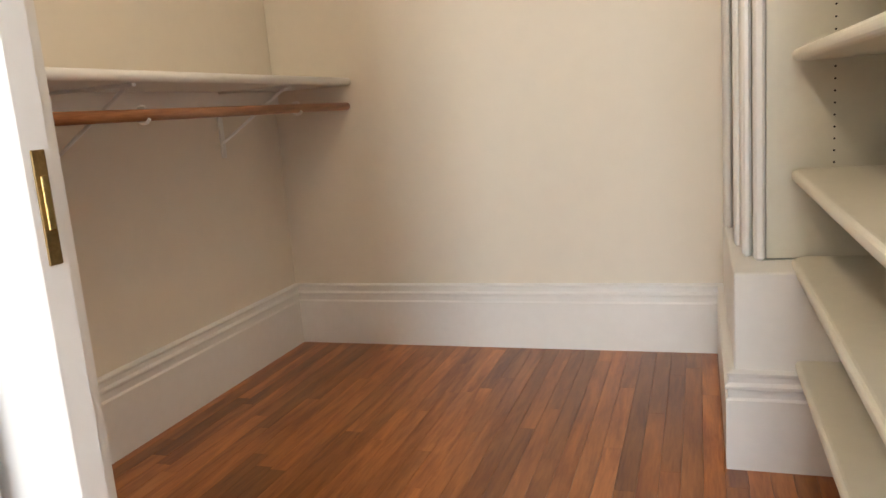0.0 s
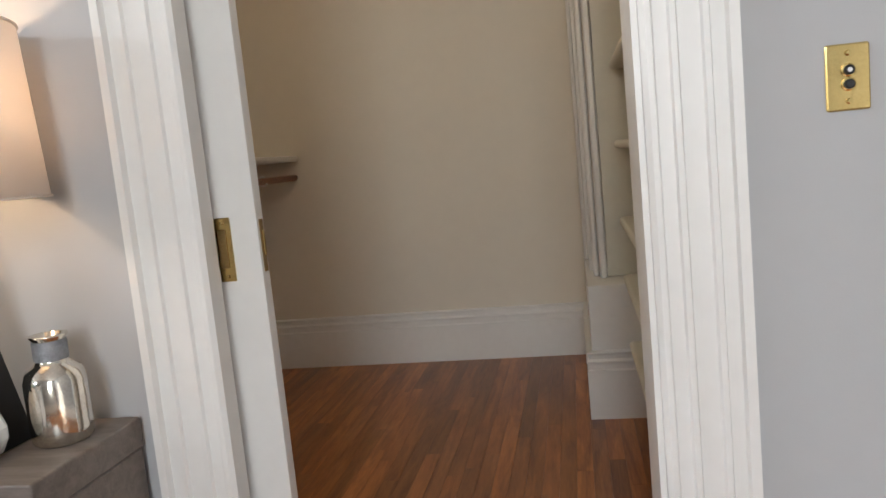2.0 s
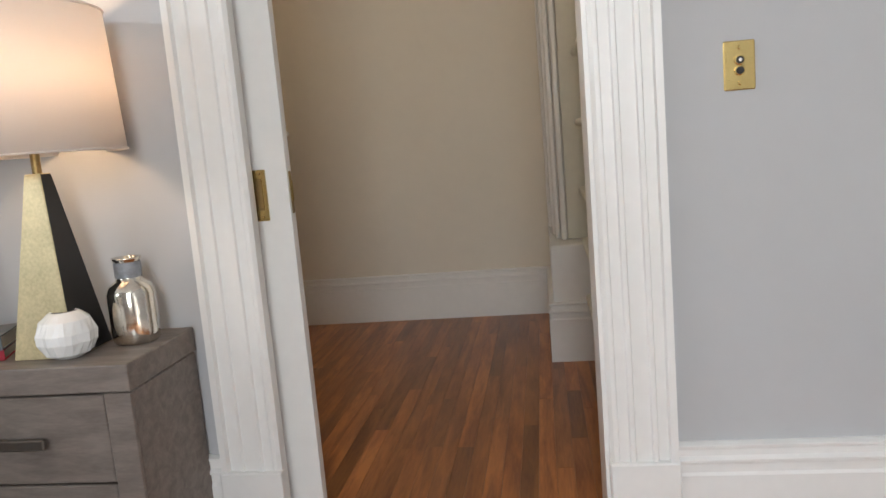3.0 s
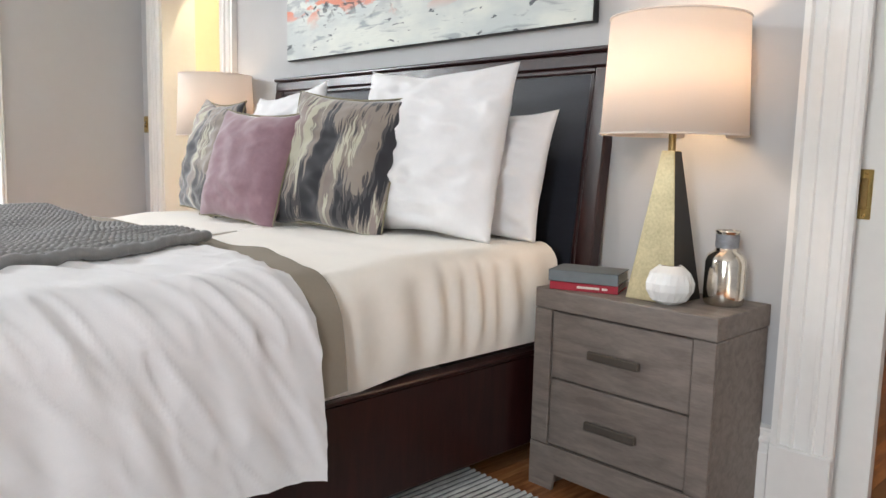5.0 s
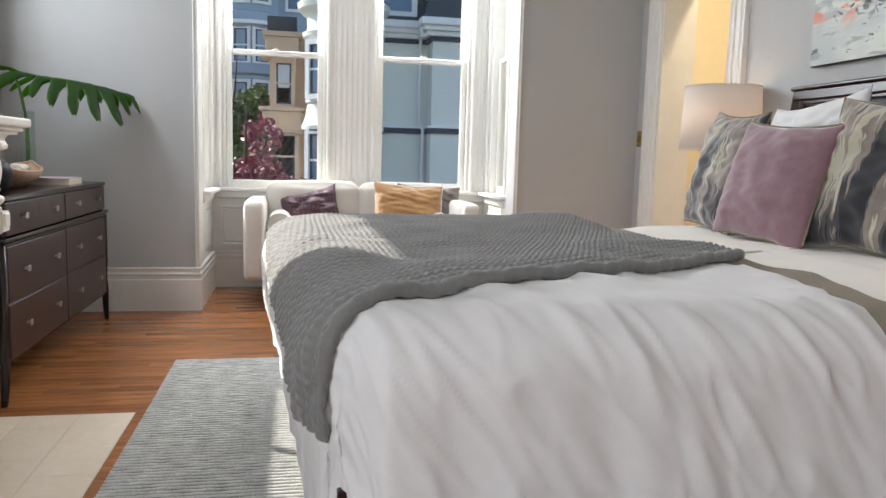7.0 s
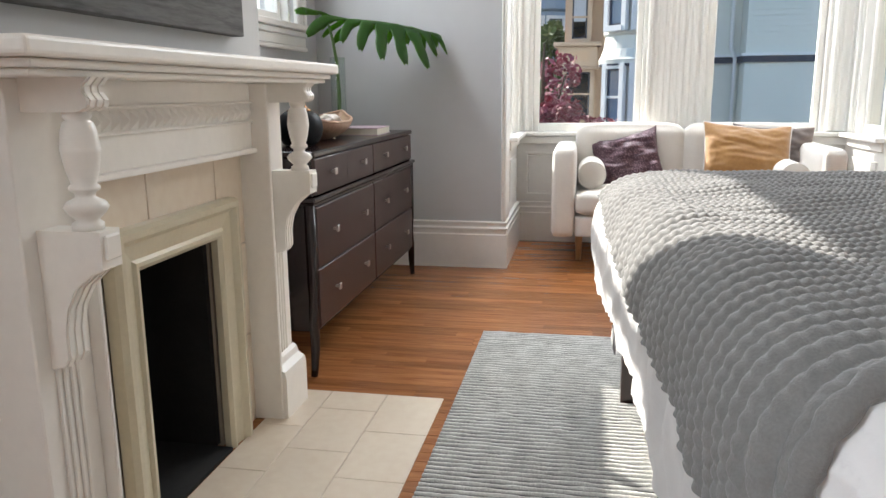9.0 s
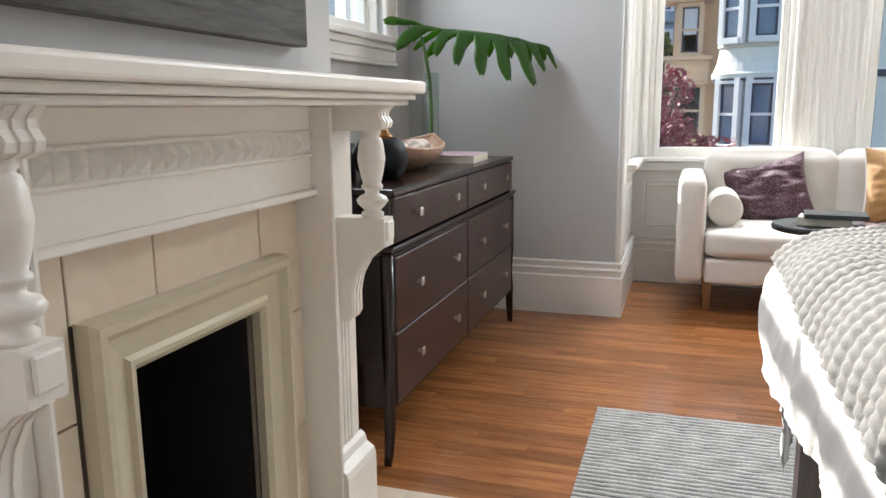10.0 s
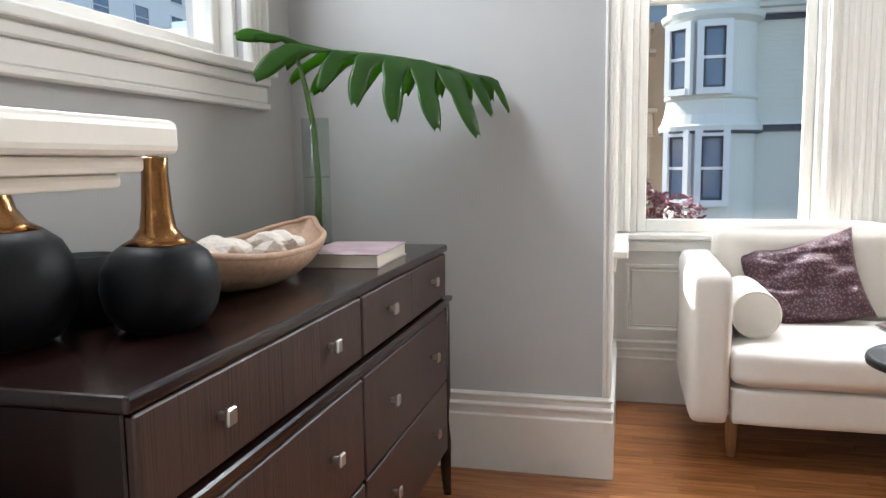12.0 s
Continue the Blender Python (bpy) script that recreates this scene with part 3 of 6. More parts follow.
hang = thing("closet_shelf", label="white wall shelf with bullnose edge on metal brackets", category="shelf")
bm = boxes((CL_W, -1.27, 0.85, CL_N, 1.196, 1.228))
part("board", bm, TRIM, hang)
part("bullnose", tube([(-1.27, 0.85, 1.212), (-1.27, CL_N - 0.002, 1.212)], 0.0165, 12), TRIM, hang, smooth=True)
part("cleat", box(CL_W, CL_W + 0.02, 0.85, CL_N, 1.11, 1.196, 0.002), TRIM, hang)
for y in (2.78, 1.9, 1.1):
    b = part("bracket", boxes((CL_W, CL_W + 0.012, y - 0.012, y + 0.012, 0.93, 1.195), (CL_W + 0.002, -1.30, y - 0.008, y + 0.008, 1.186, 1.196), bevel=0.002), TRIM, hang)
    merge_strut = tube([(CL_W + 0.01, y, 0.99), (-1.33, y, 1.186)], 0.006, 6)
    part("strut", merge_strut, TRIM, b)
    part("rod_hook", tube([(-1.285 + 0.024 * math.cos(radians(a)), y, 1.105 + 0.024 * math.sin(radians(a))) for a in range(60, 331, 30)] , 0.005, 6), TRIM, b)
rod = thing("closet_rod", label="round stained wooden hanging rod", category="closet rod")
ROD = wood_material("rod_wood", (0.20, 0.07, 0.025), (0.42, 0.19, 0.08), 0.35, grain=(14, 1, 14), scale=4)
part("pole", tube([(-1.285, 0.85, 1.105), (-1.285, CL_N - 0.003, 1.105)], 0.0175, 14), ROD, rod, smooth=True)

# made-up lit pendant, out of view, added to brighten and warm the closet
closet_fill_fitting = thing("pendant_lamp", (-0.35, 1.02, 2.62), label="added unseen white glass pendant that brightens the closet", category="lamp")
part("cord", tube([(0, 0, 0), (0, 0, TOP - 2.622)], 0.004, 6), BLACK, closet_fill_fitting)
point_light("closet_fill", (-0.35, 1.02, 2.62 - 0.26), 4.2, (1.0, 0.84, 0.67), 0.09)
GLOBE = bpy.data.materials.new("lit_globe")
GLOBE.use_nodes = True
gb = GLOBE.node_tree.nodes["Principled BSDF"]
gb.inputs["Emission Color"].default_value, gb.inputs["Emission Strength"].default_value = (1.0, 0.72, 0.42, 1), 6.0
for fitting in (hall, closet_fill_fitting):
    part("base", lathe([(0.07, -0.03), (0.08, 0.0)], 20), BRASS, fitting)
    part("globe", lathe([(0.02, -0.19), (0.08, -0.17), (0.11, -0.11), (0.09, -0.05), (0.06, -0.03)], 24), GLOBE, fitting, smooth=True)

# ---- bed ----
CX, BED_TOP = -2.29, 0.775


def fold(d, r):
    """Over a rounded edge: how far out and how far down a cloth lies after d metres past the edge."""
    q = r * math.pi / 2
    if d < q:
        return r * math.sin(d / r), r * (1 - math.cos(d / r))
    return r, r + d - q


def drape(s, t, top=BED_TOP, half=0.85, foot=1.80, r=0.14, puff=1.0):
    """The duvet's surface: s across the bed from its middle, t from the wall end towards the foot."""
    foot = foot - 0.12 + 0.16 * max(0.0, min(1.0, (0.85 - s) / 1.7))
    ds, dt = max(0.0, abs(s) - half), max(0.0, t - foot)
    d = math.hypot(ds, dt)
    sx = 1 if s >= 0 else -1
    x, y = max(-half, min(half, s)), min(t, foot)
    z = top + puff * 0.018 * noise.noise(Vector((s * 2.2, t * 2.2, 3))) + puff * 0.010 * noise.noise(Vector((s * 6, t * 5, 9)))
    if d > 0:
        out, down = fold(d, r)
        ux, uy = ds / d, dt / d
        along = t if ds > dt else s
        w = min(1.0, down / 0.30)
        wave = 0.006 * math.sin(along * 19 + 2.2 * math.sin(along * 4.1) + down * 4.0) + 0.004 * math.sin(along * 41 + 2.3 * math.sin(along * 6) + down * 8)
        wave += 0.012 * noise.noise(Vector((along * 3.1 + down * 1.5, down * 2, 5)))
        flare = 0.03 * max(0, down - 0.1) - 0.16 * max(0, down - 0.22) * uy
        out += puff * w * wave + puff * flare
        out *= 1 - 0.5 * ux * uy
        x += sx * out * ux
        y += out * uy
        z -= down
    return Vector((CX + x, -y, z))


def normal_at(f, s, t):
    a, b = f(s + 0.01, t) - f(s - 0.01, t), f(s, t + 0.01) - f(s, t - 0.01)
    n = b.cross(a)
    n.normalize()
    return n if n.z > -0.3 else -n


bed = thing("bed", (CX, -0.7, 0), label="king bed with dark mahogany frame and leaning headboard", category="bed")
BX = Matrix.Translation((-CX, 0.7, 0))


def bed_part(name, bm, mat, label="", smooth=False):
    bm.transform(BX)
    return part(name, bm, mat, bed, label, smooth)


for sx, end in ((-1, -1.84), (1, -1.73)):
    x = CX + sx * 0.93
    rail = bed_part("side_rail", box(x - 0.022, x + 0.022, end, 0.42, 0.10, 0.408, 0.004), MAHOGANY)
    cap = box(x - 0.028, x + 0.028, end, 0.42, 0.4085, 0.425, 0.004)
    cap.transform(BX)
    part("rail_cap", cap, MAHOGANY, rail)
    x = CX + sx * 0.885
    bed_part("leg", plate([(x - 0.03, 0), (x + 0.03, 0), (x + 0.042, 0.42), (x - 0.042, 0.42)], end - 0.035, end + 0.035), MAHOGANY)
bed_part("foot_rail", box(CX - 0.93, CX + 0.93, -1.77, -1.73, 0.22, 0.42, 0.004), MAHOGANY)
lean = pose(0, 0.40, 0.06, -6.5) 
hb = bmesh.new()
merge(hb, boxes((CX - 1.09, CX - 1.02, 0, 0.055, 0, 1.33), (CX + 0.96, CX + 1.03, 0, 0.055, 0, 1.33), (CX - 1.09, CX + 1.03, 0, 0.055, 1.33, 1.38), (CX - 1.10, CX + 1.04, -0.012, 0.06, 1.38, 1.398), (CX - 1.02, CX + 0.96, 0, 0.055, 0.15, 0.45), bevel=0.006))
merge(hb, boxes((CX - 1.02, CX - 1.0, 0.006, 0.045, 0.45, 1.31), (CX + 0.94, CX + 0.96, 0.006, 0.045, 0.45, 1.31), (CX - 1.02, CX + 0.96, 0.006, 0.045, 1.31, 1.33), bevel=0.005))
hb.transform(lean)
hb_ob = bed_part("headboard_frame", hb, MAHOGANY)
pn = boxes((CX - 1.0, CX + 0.94, 0.022, 0.04, 0.45, 1.31))
pn.transform(lean)
bed_part("headboard_panel", pn, BED_LEATHER, "near-black grained headboard panel")
for sx in (-1, 1):
    x = CX - 0.03 + sx * 1.02
    bed_part("headboard_post", box(x - 0.045, x + 0.045, 0.43, 0.49, 0, 0.45, 0.006), MAHOGANY)

mattress = thing("mattress", label="thick mattress in a fitted cream sheet", category="mattress")


def sheet_surface(s, t):
    ds = max(0.0, abs(s) - 0.88)
    out, down = fold(ds, 0.07)
    w = min(1, down / 0.12) * max(0.0, min(1, (0.33 - down) / 0.10))
    ripple = 0.008 * math.sin(t * 60 + 2.5 * math.sin(t * 9) + down * 9) + 0.005 * math.sin(t * 31 + 1.7 * math.sin(t * 5) + down * 12)
    z = 0.748 + 0.03 * max(0.0, min(1.0, (0.5 - t) / 0.25)) - down + (0.006 * noise.noise(Vector((s * 7, t * 9, 2))) if ds == 0 else 0)
    bulge = 0.03 * math.sin(min(1, down / 0.33) * math.pi)
    x = max(-0.88, min(0.88, s)) + (1 if s > 0 else -1) * (out + w * ripple + 0.6 * bulge - 0.012)
    return Vector((CX + x, -t, z))


part("fitted_sheet", sheet(lambda u, v: sheet_surface(-1.25 + 2.5 * u, -0.40 + 1.6 * v), 110, 150), SHEET, mattress, smooth=True)
part("core", box(CX - 0.90, CX + 0.90, -1.72, 0.40, 0.425, 0.72, 0.05, 3), SHEET, mattress)

duvet = thing("duvet", label="rumpled white cotton duvet hanging over bed sides", category="duvet")


def duvet_edge(s):
    """Where the duvet's folded-back head edge runs."""
    return 0.55 + 0.07 * min(1, max(0, abs(s) - 0.45) / 0.4) - 0.05 * max(0, abs(s) - 1.0) + 0.008 * math.sin(s * 9)


def duvet_at(u, v):
    s = -1.44 + 2.88 * u
    t0 = duvet_edge(s)
    hem = 2.24 + 0.24 * max(0, s) + 0.03 * math.sin(s * 5)
    t = t0 + (hem - t0) * v
    p = drape(s, t)
    # soft diagonal creases running from the top towards the hem
    c = 0.007 * math.sin((s * 0.9 + t * 1.0) * 34 + 3 * noise.noise(Vector((s * 2, t * 2, 1)))) * max(0, noise.noise(Vector((s * 2.6, t * 2.1, 7))) + 0.15)
    ds, dt = max(0.0, abs(s) - 0.80), max(0.0, t - 1.74)
    d = math.hypot(ds, dt)
    along, deep = (t, ds) if ds > dt else (s, dt)
    ridge = max(0.0, 1 - 2.6 * abs(noise.noise(Vector((along * 6.5 + deep * 3.6, deep * 2.2, 11)))))
    fine = max(0.0, 1 - 3.0 * abs(noise.noise(Vector((along * 15 + deep * 9.0, deep * 4.0, 21)))))
    c += min(1, d / 0.12) * (0.011 * ridge ** 2 + 0.0075 * fine ** 2 + 0.003 * noise.noise(Vector((along * 26 + deep * 14, deep * 7, 41))))
    flat = max(0.0, 1 - 3.2 * abs(noise.noise(Vector((s * 3.4 + t * 1.6, t * 2.6 - s * 1.2, 31)))))
    c += (1 - min(1, d / 0.12)) * (0.010 * flat ** 2 + 0.004 * noise.noise(Vector((s * 14 + t * 5, t * 12, 51))))
    if v < 0.03:
        p.z -= 0.015 * (1 - v / 0.03)
    return p + normal_at(drape, s, t) * c


body = part("cover", sheet(duvet_at, 280, 220), WHITE_COTTON, duvet, smooth=True)


def band_at(u, v):
    s = -1.25 + 2.5 * u
    t = duvet_edge(s) - 0.085 + 0.105 * v
    return drape(s, t) - normal_at(drape, s, t) * (0.006 + 0.012 * v)


part("taupe_band", sheet(band_at, 120, 8), TAUPE, duvet, "taupe edging band", smooth=True)

throw = thing("throw_blanket", label="chunky grey knitted throw spread over the bed's foot", category="blanket")
QUAD = ((0.24, 0.52), (0.98, 2.00), (-0.90, 1.97), (-1.06, 0.72))   # tip, near foot corner, far foot corner, far corner


def throw_st(u, v):
    a = [QUAD[0][k] + (QUAD[1][k] - QUAD[0][k]) * u for k in (0, 1)]
    b = [QUAD[3][k] + (QUAD[2][k] - QUAD[3][k]) * u for k in (0, 1)]
    s, t = [a[k] + (b[k] - a[k]) * v for k in (0, 1)]
    s += 0.05 * math.sin(u * math.pi) * (1 - v)
    return s, t


def throw_at(u, v):
    s, t = throw_st(u, v)
    p, n = drape(s, t), normal_at(drape, s, t)
    row = v * 44
    stitch = u * 66 + (0.5 if int(row) % 2 else 0)
    f = abs(math.sin(row * math.pi))
    h = 0.012 * f ** 0.7 * (0.55 + 0.45 * abs(math.sin(stitch * math.pi + 1.1 * math.sin(row * math.pi))))
    h += 0.012 * noise.noise(Vector((s * 5, t * 5, 4))) + 0.07 * max(0, v - 0.5) * (1 - u) + 0.018
    return p + n * h


part("knit", sheet(throw_at, 330, 400), KNIT, throw, smooth=True)
roll = []
for i in range(90):
    u = i / 89
    s, t = throw_st(u, 0.0)
    roll.append(drape(s, t) + normal_at(drape, s, t) * (0.019 + 0.003 * math.sin(u * 60)))
part("rolled_edge", tube(roll, [0.017 + 0.003 * math.sin(i * 2.1) - 0.011 * max(0, i - 80) / 9 for i in range(90)], 12), KNIT, throw, smooth=True)


def cushion(w, h, thick, ear=0.07, wrinkle=0.008, seed=1, n=48):
    """A filled pillow standing on its lower edge: x across, z up, y through it."""
    bm = bmesh.new()
    for side in (-1, 1):
        g = []
        for i in range(n + 1):
            for j in range(n + 1):
                u, v = -1 + 2 * i / n, -1 + 2 * j / n
                k = 1 - ear * (1 - v * v) * abs(u) ** 3
                q = 1 - ear * (1 - u * u) * abs(v) ** 3
                e = ((1 - abs(u) ** 2.6) * (1 - abs(v) ** 2.6))
                f = max(0, e) ** 0.55
                edge = 1 - max(abs(u), abs(v)) ** 6
                cr = wrinkle * edge * (noise.noise(Vector((u * 2.4 + seed, v * 2.4, side))) * 2.4 + 1.3 * noise.noise(Vector((u * 2.0 + seed, v * 7.0 + u * 2, seed))) - 1.4 * abs(noise.noise(Vector((u * 1.6 + seed * 2, v * 4.5 - u * 1.5, 3)))))
                cr += 1.5 * wrinkle * edge * max(abs(u), abs(v)) ** 2 * noise.noise(Vector((u * 6 + seed, v * 6, 5 + side)))
                sag = (-0.035 * (v > 0) * (1 - u * u) * v * v + 0.03 * noise.noise(Vector((u * 1.7 + seed, v * 1.2, 8))))
                g.append(bm.verts.new((u * k * w / 2, side * (thick / 2 * f + cr * (f > 0)), h / 2 + v * q * h / 2 + sag * h)))
        for i in range(n):
            for j in range(n):
                a = (g[i * (n + 1) + j], g[(i + 1) * (n + 1) + j], g[(i + 1) * (n + 1) + j + 1], g[i * (n + 1) + j + 1])
                bm.faces.new(a if side < 0 else a[::-1])
    bmesh.ops.remove_doubles(bm, verts=bm.verts[:], dist=0.0008)
    return bm


def piping(w, h, ear):
    pts = []
    n = 20
    for side in range(4):
        for i in range(n):
            a = -1 + 2 * i / n
            u, v = ((a, -1), (1, a), (-a, 1), (-1, -a))[side]
            k, q = 1 - ear * (1 - v * v) * abs(u) ** 3, 1 - ear * (1 - u * u) * abs(v) ** 3
            sag = -0.02 * (v > 0) * (1 - u * u) * v * v
            pts.append((u * k * w / 2, 0, h / 2 + v * q * h / 2 + sag * h))
    pts.append(pts[0])
    return tube(pts, 0.0035, 6)


def place_cushion(name, label, category, mat, w, h, thick, x, y, z, back, turn, roll=0, seed=1, wrinkle=0.010, trim=None, ear=0.05, group=""):
    c = thing(name, label=label, category=category, group=group)
    c.matrix_world = pose(x, y, z, 0, 0, turn) @ pose(0, 0, 0, -back, 0, 0) @ pose(0, 0, 0, 0, roll, 0)
    part("cover", cushion(w, h, thick, ear, wrinkle, seed), mat, c, smooth=True)
    if trim:
        part("piping", piping(w, h, ear), trim, c, smooth=True)
    return c


def ikat_material():
    m = bpy.data.materials.new("ikat_velvet")
    m.use_nodes = True
    nodes, links = m.node_tree.nodes, m.node_tree.links
    b = nodes["Principled BSDF"]
    b.inputs["Roughness"].default_value, b.inputs["Sheen Weight"].default_value = 0.8, 0.4
    co = nodes.new("ShaderNodeTexCoord")
    mp = nodes.new("ShaderNodeMapping")
    mp.inputs["Scale"].default_value = (5.2, 2, 2.1)
    links.new(co.outputs["Object"], mp.inputs["Vector"])
    jag = nodes.new("ShaderNodeTexNoise")
    jag.inputs["Scale"].default_value = 9
    jm = nodes.new("ShaderNodeMapping")
    jm.inputs["Scale"].default_value = (9, 1, 0.15)
    links.new(co.outputs["Object"], jm.inputs["Vector"])
    links.new(jm.outputs[0], jag.inputs["Vector"])
    add = nodes.new("ShaderNodeVectorMath")
    add.operation = "MULTIPLY_ADD"
    add.inputs[1].default_value = (0.0, 0.0, 1.1)
    links.new(jag.outputs["Color"], add.inputs[0])
    links.new(mp.outputs[0], add.inputs[2])
    n = nodes.new("ShaderNodeTexNoise")
    n.inputs["Scale"].default_value, n.inputs["Detail"].default_value, n.inputs["Distortion"].default_value = 1.15, 1.5, 0.7
    links.new(add.outputs[0], n.inputs["Vector"])
    ramp = nodes.new("ShaderNodeValToRGB")
    ramp.color_ramp.interpolation = "CONSTANT"
    el = ramp.color_ramp.elements
    el[0].position, el[0].color = 0.0, (0.022, 0.022, 0.028, 1)
    el[1].position, el[1].color = 0.43, (0.075, 0.07, 0.072, 1)
    for p, c in ((0.465, (0.28, 0.235, 0.20, 1)), (0.53, (0.24, 0.20, 0.18, 1)), (0.555, (0.50, 0.48, 0.37, 1)), (0.62, (0.30, 0.24, 0.22, 1)), (0.68, (0.03, 0.03, 0.035, 1))):
        e = el.new(p)
        e.color = c
    links.new(n.outputs["Fac"], ramp.inputs[0])
    links.new(ramp.outputs[0], b.inputs["Base Color"])
    return m


IKAT = ikat_material()
MAUVE = material("mauve_velvet", (0.30, 0.17, 0.20), 0.75, var=0.12, scale=5, second=(0.23, 0.125, 0.155), sheen=0.45)
OLIVE = material("olive_piping", (0.25, 0.22, 0.14), 0.8)
PW = WHITE_COTTON
BT = 0.782
grp = "pillows on the bed"
place_cushion("pillow", "white cotton sleeping pillow against the headboard", "pillow", PW, 0.74, 0.46, 0.16, -1.75, 0.30, BT, 14, 4, seed=3, group=grp)
place_cushion("pillow", "white cotton sleeping pillow against the headboard", "pillow", PW, 0.74, 0.50, 0.16, -2.42, 0.32, BT, 12, 0, seed=5, group=grp)
place_cushion("pillow", "white cotton sleeping pillow against the headboard", "pillow", PW, 0.74, 0.46, 0.16, -2.95, 0.30, BT, 14, -4, seed=6, group=grp)
place_cushion("pillow", "large square white cotton pillow with flange", "pillow", PW, 0.70, 0.62, 0.20, -1.80, 0.14, BT, 13, 6, seed=8, wrinkle=0.014, group=grp)
place_cushion("pillow", "large square white cotton pillow with flange", "pillow", PW, 0.66, 0.58, 0.20, -2.80, 0.16, BT, 13, -6, roll=-4, seed=11, wrinkle=0.014, group=grp)
place_cushion("cushion", "ikat patterned black and taupe velvet cushion", "cushion", IKAT, 0.52, 0.52, 0.17, -2.10, -0.03, BT, 14, 16, roll=4, seed=13, trim=OLIVE, group=grp)
place_cushion("cushion", "ikat patterned black and taupe velvet cushion", "cushion", IKAT, 0.52, 0.52, 0.17, -3.00, -0.09, BT, 14, -8, roll=3, seed=17, trim=OLIVE, group=grp)
place_cushion("cushion", "mauve velvet cushion with olive piping", "cushion", MAUVE, 0.50, 0.46, 0.17, -2.52, -0.17, BT, 16, 6, roll=3, seed=19, wrinkle=0.005, trim=OLIVE, group=grp)

# ---- bedside ----
LINEN = bpy.data.materials.new("lamp_shade_linen")
LINEN.use_nodes = True
lb = LINEN.node_tree.nodes["Principled BSDF"]
lb.inputs["Base Color"].default_value, lb.inputs["Roughness"].default_value = (0.86, 0.82, 0.78, 1), 0.9
lt = LINEN.node_tree.nodes.new("ShaderNodeBsdfTranslucent")
lt.inputs["Color"].default_value = (0.95, 0.88, 0.82, 1)
lm = LINEN.node_tree.nodes.new("ShaderNodeMixShader")
lm.inputs[0].default_value = 0.45
LINEN.node_tree.links.new(lb.outputs[0], lm.inputs[1])
LINEN.node_tree.links.new(lt.outputs[0], lm.inputs[2])
LINEN.node_tree.links.new(lm.outputs[0], LINEN.node_tree.nodes["Material Output"].inputs["Surface"])
GOLD_LEAF = material("champagne_leaf", (0.52, 0.45, 0.28), 0.42, metal=0.75, var=0.2, scale=14, bump=0.1, bump_scale=80)
MERCURY = material("mercury_glass", (0.80, 0.76, 0.68), 0.12, metal=1.0, var=0.2, scale=25)
CERAMIC = material("white_ceramic", (0.82, 0.82, 0.80), 0.25, var=0.02)
PAPER = material("book_paper", (0.72, 0.68, 0.58), 0.9, var=0.06, scale=4, stretch=(1, 1, 60))


def nightstand(x, y):
    """Two-drawer chest, origin at its front middle on the floor."""
    n = thing("nightstand", (x, y, 0), label="weathered grey oak nightstand with two drawers", category="nightstand")
    part("carcass", box(-0.24, 0.24, 0.03, 0.33, 0.10, 0.588, 0.003), GREY_OAK, n)
    for x0, x1 in ((-0.305, -0.241), (0.241, 0.305)):
        part("side_panel", box(x0, x1, 0.0125, 0.33, 0.0, 0.588, 0.003), GREY_OAK, n)
    part("top", box(-0.307, 0.307, 0.0, 0.335, 0.59, 0.655, 0.004, 2), GREY_OAK, n)
    part("stile", box(-0.306, -0.241, 0.0, 0.012, 0.148, 0.588, 0.002), GREY_OAK, n)
    part("stile", box(0.241, 0.306, 0.0, 0.012, 0.148, 0.588, 0.002), GREY_OAK, n)
    part("bottom_rail", plate([(-0.306, 0), (-0.215, 0), (-0.205, 0.055), (0.205, 0.055), (0.215, 0), (0.306, 0), (0.306, 0.146), (-0.306, 0.146)], 0.0, 0.012), GREY_OAK, n)
    for z0, z1 in ((0.372, 0.584), (0.152, 0.366)):
        d = part("drawer", box(-0.237, 0.237, 0.005, 0.03, z0, z1, 0.003), GREY_OAK, n)
        zc = z0 + 0.105
        part("pull", boxes((-0.088, 0.088, -0.022, -0.008, zc - 0.013, zc + 0.013), (-0.07, -0.055, -0.01, 0.006, zc - 0.008, zc + 0.008), (0.055, 0.07, -0.01, 0.006, zc - 0.008, zc + 0.008), bevel=0.003), PULL, d, "pewter bar pull")
    return n


ns = nightstand(-0.981, 0.222)
copy_thing(ns, pose(-3.62, 0.222, 0))


